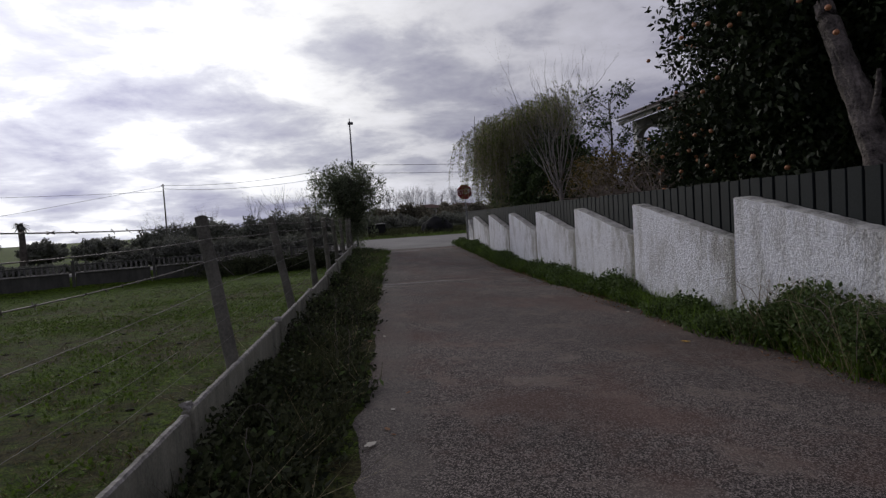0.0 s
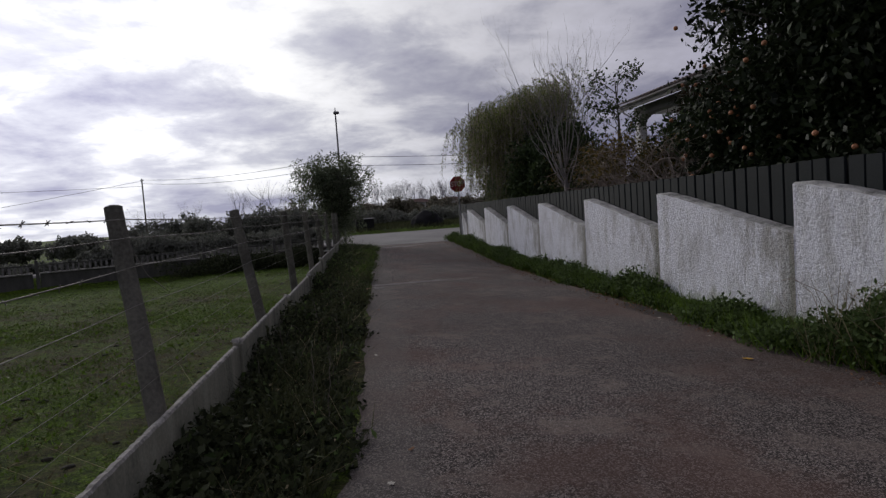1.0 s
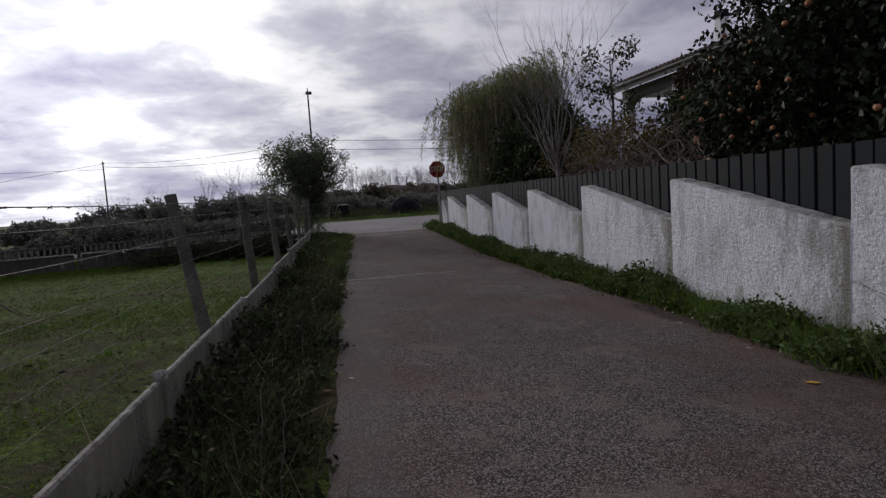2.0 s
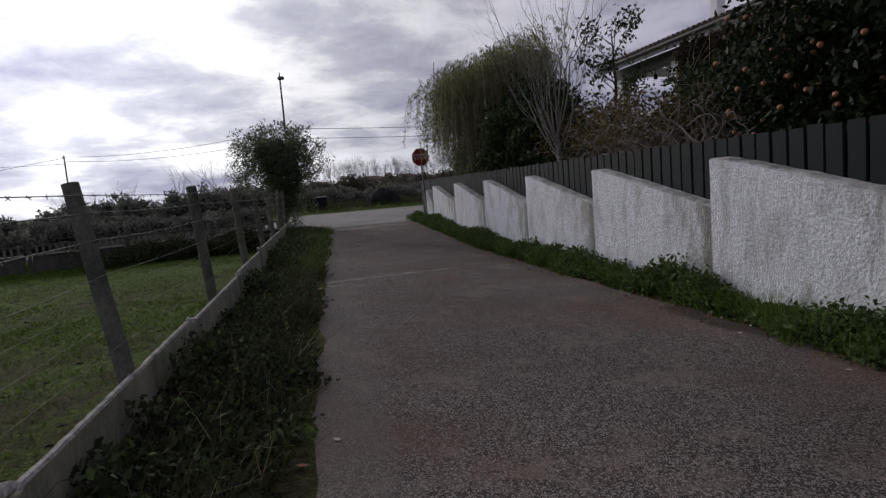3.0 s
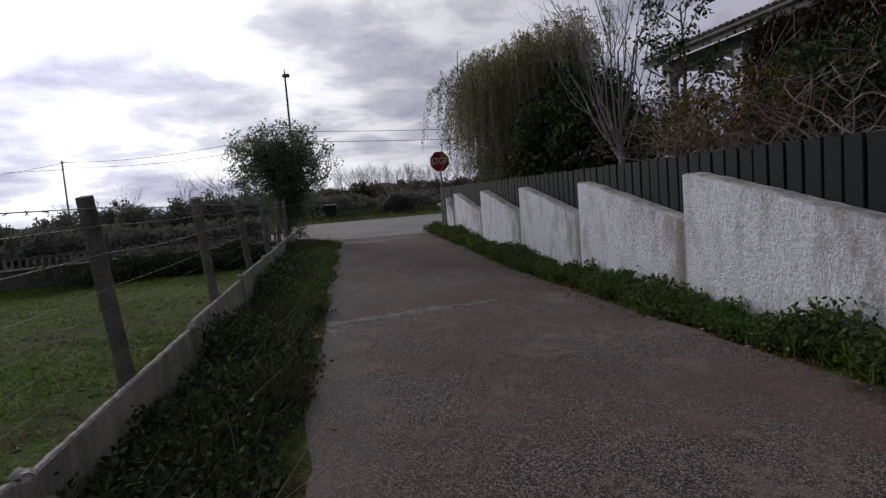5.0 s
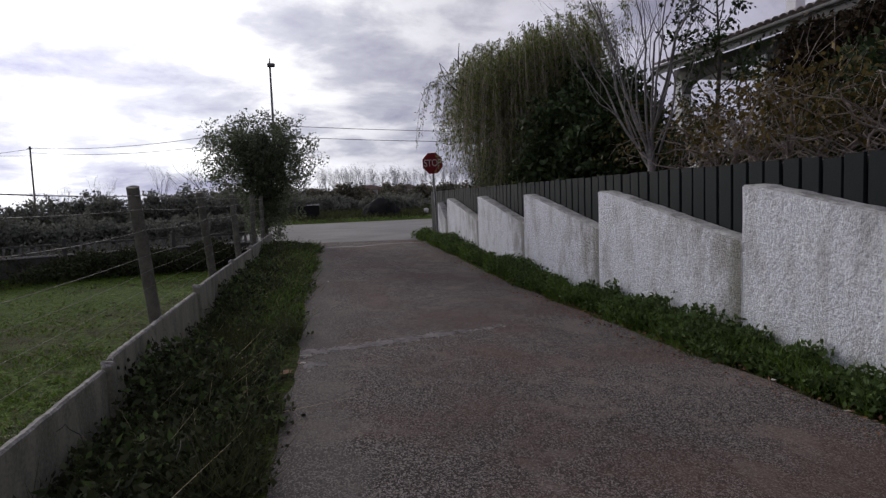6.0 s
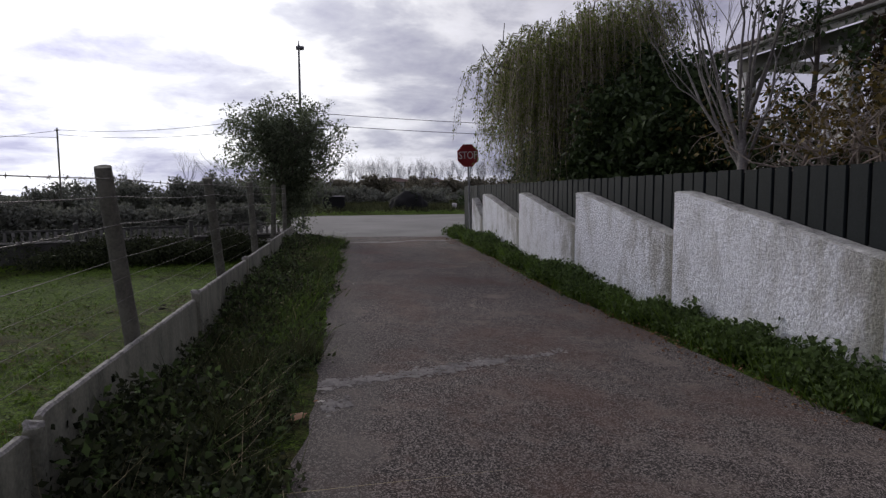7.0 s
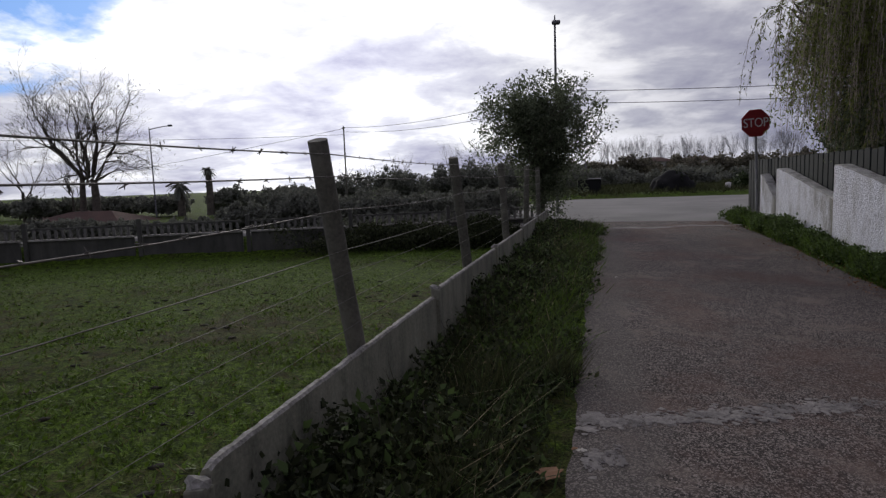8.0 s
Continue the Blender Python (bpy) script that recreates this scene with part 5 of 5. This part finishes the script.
def pasture_grass():
    ob = thing("pasture_grass", "short grazed green grass with dark clods", "grass", kind="stuff")

    def inside(x, y):
        return (x < slab_x(y) - 0.10) & (y < bound_y(x) - 0.2)

    def patchy(p, cut):
        k = np.array([noise.noise((a * 0.55, b * 0.55, 2.0)) + 0.6 * noise.noise((a * 2.3, b * 2.3, 5.0)) for a, b in p[:, :2]])
        return p[k + rng.normal(size=len(p)) * 0.25 > cut]

    near = patchy(ground_points(60000, -5.5, 1.9, 0.5, 14.5, land_z, inside), 0.12)
    v, f = blade_tris(near, 0.042, 0.006, 1.3)
    part("near_blades", mesh("near_blades", v, f, BLADE), ob)
    dead = ground_points(13000, -6.5, 1.9, 0.5, 18, land_z, inside)
    v, f = blade_tris(dead, 0.036, 0.006, 1.5)
    part("withered_blades", mesh("withered_blades", v, f, WITHERED), ob)
    farther = patchy(ground_points(60000, -14, 1.9, 10, 25, land_z, inside), -0.10)
    v, f = blade_tris(farther, 0.035, 0.009, 1.4)
    part("far_blades", mesh("far_blades", v, f, BLADE), ob)
    clover = patchy(ground_points(16000, -7, 1.9, 0.5, 16, land_z, inside), 0.1)
    clover[:, 2] += 0.012
    v, f = leaf_quads(clover, 0.038, 0.75, -0.8)
    part("clover_leaves", mesh("clover_leaves", v, f, BLADE), ob)
    straw = ground_points(700, -5, 1.8, 1, 15, land_z, inside)
    straw[:, 2] += 0.02
    v, f = leaf_quads(straw, 0.07, 0.12, 0.0)
    part("straw", mesh("straw", v, f, DRY), ob, "scattered pale straw")
    # dark clods of turned earth
    pieces = []
    for c in ground_points(420, -10, 1.5, 2, 22, land_z, inside):
        bm = bmesh.new()
        bmesh.ops.create_icosphere(bm, subdivisions=1, radius=rng.uniform(0.025, 0.06))
        for q in bm.verts:
            q.co *= 1 + 0.35 * noise.noise(q.co * 20 + Vector(c))
            q.co.z *= 0.35
        vv = np.array([q.co[:] for q in bm.verts]) + c
        ff = np.array([[q.index for q in face.verts] for face in bm.faces])
        bm.free()
        pieces.append((vv, ff))
    v, f = join(pieces)
    part("clods", mesh("clods", v, f, EARTH), ob, "dark clods of turned earth")


def boundary_growth():
    """Ragged dead growth behind the railing, with gaps towards the lane."""
    xs = rng.uniform(-36, 1.0, 2600)
    cover = np.array([noise.noise((a * 0.8, 1.0, 6.0)) for a in xs]) + 1.2 * smooth(-9, -13, xs) + 1.0 * smooth(-3.5, -1.0, xs) - 0.05
    xs = xs[cover > 0.18]
    base = np.stack([xs, bound_y(xs) + 0.25 + 0.12 * rng.random(len(xs)), 0.12 + 0 * xs], -1)
    pts = np.repeat(base, 22, 0) + rng.normal(size=(len(base) * 22, 3)) * np.array([0.10, 0.05, 0.0])
    pts[:, 2] += np.abs(rng.normal(size=len(pts))) * 0.16
    v, f = leaf_quads(pts, 0.05, 0.5, 0.0, 0.7)
    solid("railing_weeds", "dark ragged growth behind a low concrete railing", "weeds", mesh("railing_weeds", v, f, FAR_LEAF), kind="stuff")
    # brambles heaped against the field side of the wall near the lane
    n = 900
    xs = 1.5 - 5.5 * rng.beta(1.0, 1.8, n)
    base = np.stack([xs, bound_y(xs) - 0.15 - 1.3 * rng.random(n) ** 1.5, np.full(n, -0.36)], -1)
    tall = np.array([0.55 + 0.6 * noise.noise((a * 1.2, b * 1.2, 8.0)) for a, b in base[:, :2]])
    pts = np.repeat(base, 26, 0) + rng.normal(size=(n * 26, 3)) * np.array([0.10, 0.08, 0.0])
    pts[:, 2] += np.repeat(np.clip(tall, 0.15, 1.1), 26) * rng.beta(2.0, 1.3, n * 26)
    pts = pts[pts[:, 0] < slab_x(pts[:, 1]) - 0.12]
    v, f = leaf_quads(pts, 0.06, 0.55, 0.0, 0.7)
    solid("field_brambles", "dark brambles heaped against a concrete wall", "brambles", mesh("field_brambles", v, f, BRAMBLE), kind="stuff")


boundary_growth()
weeds_left()
weeds_right()
pasture_grass()


# ---- fallen leaves on the lane ----
def fallen_leaf(x, y, size, mat, label):
    n = 7
    rim = [(size * math.cos(a) * (1 - 0.25 * (k % 2)), 0.62 * size * math.sin(a) * (1 - 0.25 * (k % 2))) for k, a in enumerate(np.linspace(0, 2 * math.pi, 2 * n, endpoint=False))]
    v = [(0, 0, 0.012)] + [(a, b, 0.004 + 0.012 * abs(noise.noise((a * 40, b * 40, x)))) for a, b in rim]
    f = [(0, 1 + k, 1 + (k + 1) % len(rim)) for k in range(len(rim))]
    ob = solid("fallen_leaf", label, "leaf", mesh("fallen_leaf", v, f, mat), "fallen leaves on the lane")
    ob.matrix_basis = pose(x, y, float(rough_lane(x, y)) + 0.002, 0, 0, rng.uniform(0, 360))


fallen_leaf(5.8, 4.81, 0.055, YELLOW_LEAF, "bright yellow fallen leaf lying on asphalt")
fallen_leaf(2.31, 2.25, 0.05, PALE_LEAF, "bleached pale leaf lying at the lane's edge")
fallen_leaf(2.72, 11.05, 0.09, BROWN_LEAF, "curled brown leaf lying beside the verge")
for k in range(46):
    y = rng.uniform(1, 22)
    side = rng.random() < 0.6
    x = LANE_RIGHT - abs(rng.normal()) * 0.35 if side else float(lane_left(y)) + abs(rng.normal()) * 0.25
    pale = rng.random() < 0.3
    fallen_leaf(x, y, rng.uniform(0.018, 0.035), PALE_LEAF if pale else BROWN_LEAF, "small bleached leaf on the lane" if pale else "small brown leaf on the lane")


# ---- beyond the road ----
def far_bush_row(name, label, spots, mat, leaf, per=30, density=46):
    """Distant bushes as one mass: rough mounds of leaf clumps."""
    pts = []
    for x, y, z, rx, ry, rz in spots:
        p, _ = clumps((x, y, z), (rx, ry, rz), density, per, 0.20 * min(rx, rz), 0.3)
        pts.append(p)
    v, f = leaf_quads(np.concatenate(pts), leaf, 0.7)
    solid(name, label, "bushes", mesh(name, v, f, mat), kind="stuff")


spots = []
for k in range(130):
    x = -60 + k * 0.47 + rng.normal() * 0.25
    yy = float(bound_y(x)) + 3.2 + rng.normal() * 0.4
    h = (0.66 + 0.25 * noise.noise((x * 0.3, 0, 0)) + 0.3 * rng.random()) * (1 - 0.60 * float(smooth(-5.8, -8.0, x)))
    spots.append((x, yy, 0.15 + h * 0.5, 0.7, 0.7, h * 0.62))
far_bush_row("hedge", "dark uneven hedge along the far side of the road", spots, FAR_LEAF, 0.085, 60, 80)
spots = []
for k in range(110):
    x = -95 + k * 1.25 + rng.normal() * 0.6
    yy = 56 + 0.25 * x + rng.normal() * 3
    h = 1.15 + 1.55 * float(smooth(-24, -2, x)) - 0.9 * float(smooth(0, 8, x)) + 0.45 * noise.noise((x * 0.16, 3, 0)) + 0.35 * rng.random()
    h *= 1 - 0.12 * float(smooth(-27.5, -30, x))
    spots.append((x, yy, h * 0.42, 1.7, 1.5, h * 0.50))
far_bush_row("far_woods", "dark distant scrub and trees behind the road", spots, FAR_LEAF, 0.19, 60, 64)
spots = []
for k in range(70):
    x = -5 + k * 1.5 + rng.normal() * 0.8
    yy = 84 + rng.normal() * 6
    spots.append((x, yy, 1.9 + 0.3 * rng.random(), 2.2, 2.0, 1.0 + 0.5 * rng.random()))
far_bush_row("scrub", "low dull brown scrub on the rising ground", spots, SCRUB, 0.27, 46, 44)


def far_grass():
    p = ground_points(26000, -2, 32, ROAD_FAR + 0.7, 62, land_z)
    v, f = blade_tris(p, 0.28, 0.03, 0.5)
    solid("rough_grass", "rough tall grass on the far bank of the road", "grass", mesh("rough_grass", v, f, BANK), kind="stuff")


far_grass()


def bare_row(name, label, spots, mat, depth=3, group=""):
    for x, y, z0, h, wide in spots:
        t = thing(name, label, "tree", group)
        v, f = tube([(x, y, z0 - 0.3), (x + 0.1, y, z0 + h * 0.35)], [h * 0.022, h * 0.016], 5)
        part("trunk", mesh("trunk", v, f, mat, True), t)
        out = []
        for k in range(5):
            a = 2 * math.pi * k / 5 + rng.normal() * 0.4
            grow((x + 0.08, y, z0 + h * (0.2 + 0.05 * k)), (math.cos(a) * wide, math.sin(a) * wide, 1.0), h * 0.34, h * 0.008, depth, split=3, lift=0.42, shrink=0.66, spread=0.5, sides=3, out=out)
        limbs("limb", out, mat, t)


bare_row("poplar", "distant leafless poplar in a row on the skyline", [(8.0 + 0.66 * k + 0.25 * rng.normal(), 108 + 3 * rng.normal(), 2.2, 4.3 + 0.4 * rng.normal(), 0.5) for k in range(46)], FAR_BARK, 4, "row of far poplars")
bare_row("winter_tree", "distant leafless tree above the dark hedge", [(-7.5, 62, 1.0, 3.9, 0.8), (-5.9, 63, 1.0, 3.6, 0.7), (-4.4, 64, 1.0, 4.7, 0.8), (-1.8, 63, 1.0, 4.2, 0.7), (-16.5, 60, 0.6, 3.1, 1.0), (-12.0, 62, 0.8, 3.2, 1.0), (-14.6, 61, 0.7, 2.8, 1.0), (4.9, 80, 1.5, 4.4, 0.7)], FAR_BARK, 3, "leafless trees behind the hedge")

# big leafless tree and its neighbour near the red-roofed house
big = thing("seed_tree", "broad leafless tree hung with dark seed pods", "tree")
BX, BY = -29.4, 45.0
BASE = 0.35
trunk([(BX, BY, -0.6), (BX + 0.05, BY, 1.0 + BASE), (BX, BY, 2.0 + BASE)], [0.32, 0.26, 0.22], BARK, big)
trunk([(BX - 1.1, BY, -0.6), (BX - 1.0, BY, 1.0 + BASE), (BX - 0.9, BY, 2.2 + BASE)], [0.26, 0.2, 0.17], BARK, big)
out, tips = [], []
for k in range(8):
    a = 2 * math.pi * k / 8 + 0.2
    wide = 0.45 + 0.75 * rng.random()
    grow((BX - 0.45 + 0.4 * math.cos(a), BY, 1.7 + BASE + 0.08 * k), (math.cos(a) * 0.75 * wide, math.sin(a) * 0.6, 1.3), 2.8, 0.12, 5, split=3, lift=0.12, wander=0.35, shrink=0.72, spread=0.6, taper=0.68, sides=4, out=out, tips=tips)
for k in range(9):
    a = 2 * math.pi * k / 9
    grow((BX - 0.45, BY, 1.6 + BASE + 0.15 * k), (math.cos(a), math.sin(a) * 0.6, 0.45), 1.9, 0.06, 4, split=3, lift=-0.06, wander=0.4, shrink=0.74, spread=0.7, taper=0.7, sides=4, out=out, tips=tips)
limbs("limb", out, BARK, big)
tips = np.array(tips)
lp = tips[rng.integers(len(tips), size=420)] + rng.normal(size=(420, 3)) * 0.12
tagged(crown("pods", lp, 0.24, FAR_LEAF, big, 0.3, 2.0, "dark hanging seed pods"), "dark hanging seed pods", kind="stuff")
bare_row("winter_tree", "leafless tree with fine drooping twigs", [(-36.0, 45.5, -0.5, 6.4, 0.9), (-33.2, 47.0, -0.5, 5.0, 0.9)], BARK, 4, "leafless trees by the red roof")


def palm(x, y, z0, h, r):
    t = thing("palm_tree", "dark silhouetted palm with a ragged head", "palm tree")
    trunk([(x, y, z0), (x + 0.05, y, z0 + h * 0.6), (x, y, z0 + h)], [0.28, 0.22, 0.2], BARK, t, 8)
    v, f = [], []
    for k in range(34):
        a, up = rng.uniform(0, 6.28), rng.uniform(-0.7, 1.0)
        n = 6
        p = np.array([x, y, z0 + h])
        pts = []
        for u in np.linspace(0, 1, n):
            rr = r * u * math.cos(up * 0.9)
            pts.append(p + np.array([math.cos(a) * rr, math.sin(a) * rr, r * (math.sin(up) * u - 0.55 * u * u)]))
        side = np.array([-math.sin(a), math.cos(a), 0])
        b = len(v)
        for i, q in enumerate(pts):
            w = 0.13 * r * math.sin(math.pi * min(0.95, 0.15 + 0.8 * i / (n - 1)))
            v += [q - side * w - np.array([0, 0, w * 0.6]), q, q + side * w - np.array([0, 0, w * 0.6])]
        for i in range(n - 1):
            f += [(b + 3 * i, b + 3 * i + 1, b + 3 * i + 4, b + 3 * i + 3), (b + 3 * i + 1, b + 3 * i + 2, b + 3 * i + 5, b + 3 * i + 4)]
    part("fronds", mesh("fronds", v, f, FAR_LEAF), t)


palm(-23.1, 45.5, -0.3, 2.1, 0.9)
palm(-21.2, 46.0, -0.3, 3.1, 0.6)


def far_house(x, y, z0, w, d, hw, hr, label, wall, tile):
    h = thing("far_house", label, "house")
    part("wall", bm_mesh("wall", box_bm((w, d, hw), (x, y, z0 + hw / 2), 0.02), wall), h)
    bm = bmesh.new()
    o = 0.35
    pts = [(-w / 2 - o, -d / 2 - o, 0), (w / 2 + o, -d / 2 - o, 0), (w / 2 + o, d / 2 + o, 0), (-w / 2 - o, d / 2 + o, 0), (-w * 0.18, 0, hr), (w * 0.18, 0, hr)]
    vv = [bm.verts.new((x + a, y + b, z0 + hw + 0.004 + c)) for a, b, c in pts]
    for q in ((0, 1, 5, 4), (1, 2, 5), (2, 3, 4, 5), (3, 0, 4), (3, 2, 1, 0)):
        bm.faces.new([vv[i] for i in q])
    bmesh.ops.recalc_face_normals(bm, faces=bm.faces[:])
    part("roof", bm_mesh("roof", bm, tile), h)
    for k in range(max(1, int(w / 2.2))):
        wx = x - w / 2 + (k + 0.6) * w / max(1, int(w / 2.2))
        win = part("window", bm_mesh("window", box_bm((0.9, 0.08, 0.7), (wx, y - d / 2 - 0.03, z0 + hw * 0.62), 0.01), wall), h)
        part("pane", bm_mesh("pane", box_bm((0.74, 0.03, 0.56), (wx, y - d / 2 - 0.085, z0 + hw * 0.62), 0.004), DARK_GLASS), win)


far_house(-27.6, 42.5, -1.3, 8.5, 5.0, 0.6, 1.0, "low house with a dark red hipped roof under a tree", SHADE_WALL, RED_TILE)
far_house(-36.0, 50.0, -2.0, 5.0, 4.0, 1.5, 0.9, "small pale house far beyond the pasture", SHADE_WALL, RED_TILE)
far_house(15.5, 104.0, 1.9, 6.0, 5.0, 1.4, 0.7, "distant pale house among dark scrub", SHADE_WALL, RED_TILE)
far_house(22.0, 106.0, 1.9, 5.0, 5.0, 1.4, 0.7, "distant low house at the foot of poplars", SHADE_WALL, RED_TILE)
far_house(6.6, 98.0, 1.7, 4.0, 4.0, 1.2, 0.6, "distant low house behind bushes", SHADE_WALL, RED_TILE)


def heap():
    """A dark heap on the far bank."""
    bm = bmesh.new()
    bmesh.ops.create_icosphere(bm, subdivisions=4, radius=1)
    for q in bm.verts:
        q.co *= 1 + 0.16 * noise.noise(q.co * 2.2) + 0.06 * noise.noise(q.co * 7)
        q.co.x *= 1.22
        q.co.y *= 0.9
        q.co.z = max(q.co.z, -0.15) * 0.98
    me = bm_mesh("heap", bm, BLACK, True)
    ob = thing("heap", "dark sheeted heap with dead brush on rough grass", "heap")
    part("sheet", me, ob).matrix_basis = pose(8.95, 46.2, 0.46) @ Matrix.Diagonal((1, 1, 1.05, 1))
    p, _ = clumps((8.95, 46.1, 0.75), (1.15, 0.85, 0.65), 60, 30, 0.10, 0.8)
    crown("brush", p, 0.12, CITRUS, ob, 0.3)


heap()
bin_ = thing("skip", "dark open container with a pale rim beside the road", "container")
bm = box_bm((1.35, 1.0, 0.85), (4.15, 46.0, 0.78), 0.03)
part("body", bm_mesh("body", bm, BLACK), bin_)
part("rim", bm_mesh("rim", box_bm((0.75, 0.08, 0.05), (4.45, 45.47, 1.235), 0.01), SIGN_WHITE), bin_, "pale rim board")
dark = thing("dark_bush", "dark round bush on the far bank", "bush")
trunk([(13.2, 46.5, 0.2), (13.2, 46.5, 0.7)], [0.08, 0.05], BARK, dark, 6)
p, _ = clumps((13.2, 46.5, 0.85), (0.95, 0.8, 0.62), 70, 36, 0.13, 0.3)
crown("crown", p, 0.14, LAUREL, dark, 0.5)
bag = solid("bag", "small white plastic bag lying on rough grass", "bag", bm_mesh("bag", box_bm((0.32, 0.25, 0.34), (11.85, 45.6, 0.58), 0.10), SIGN_WHITE, True))
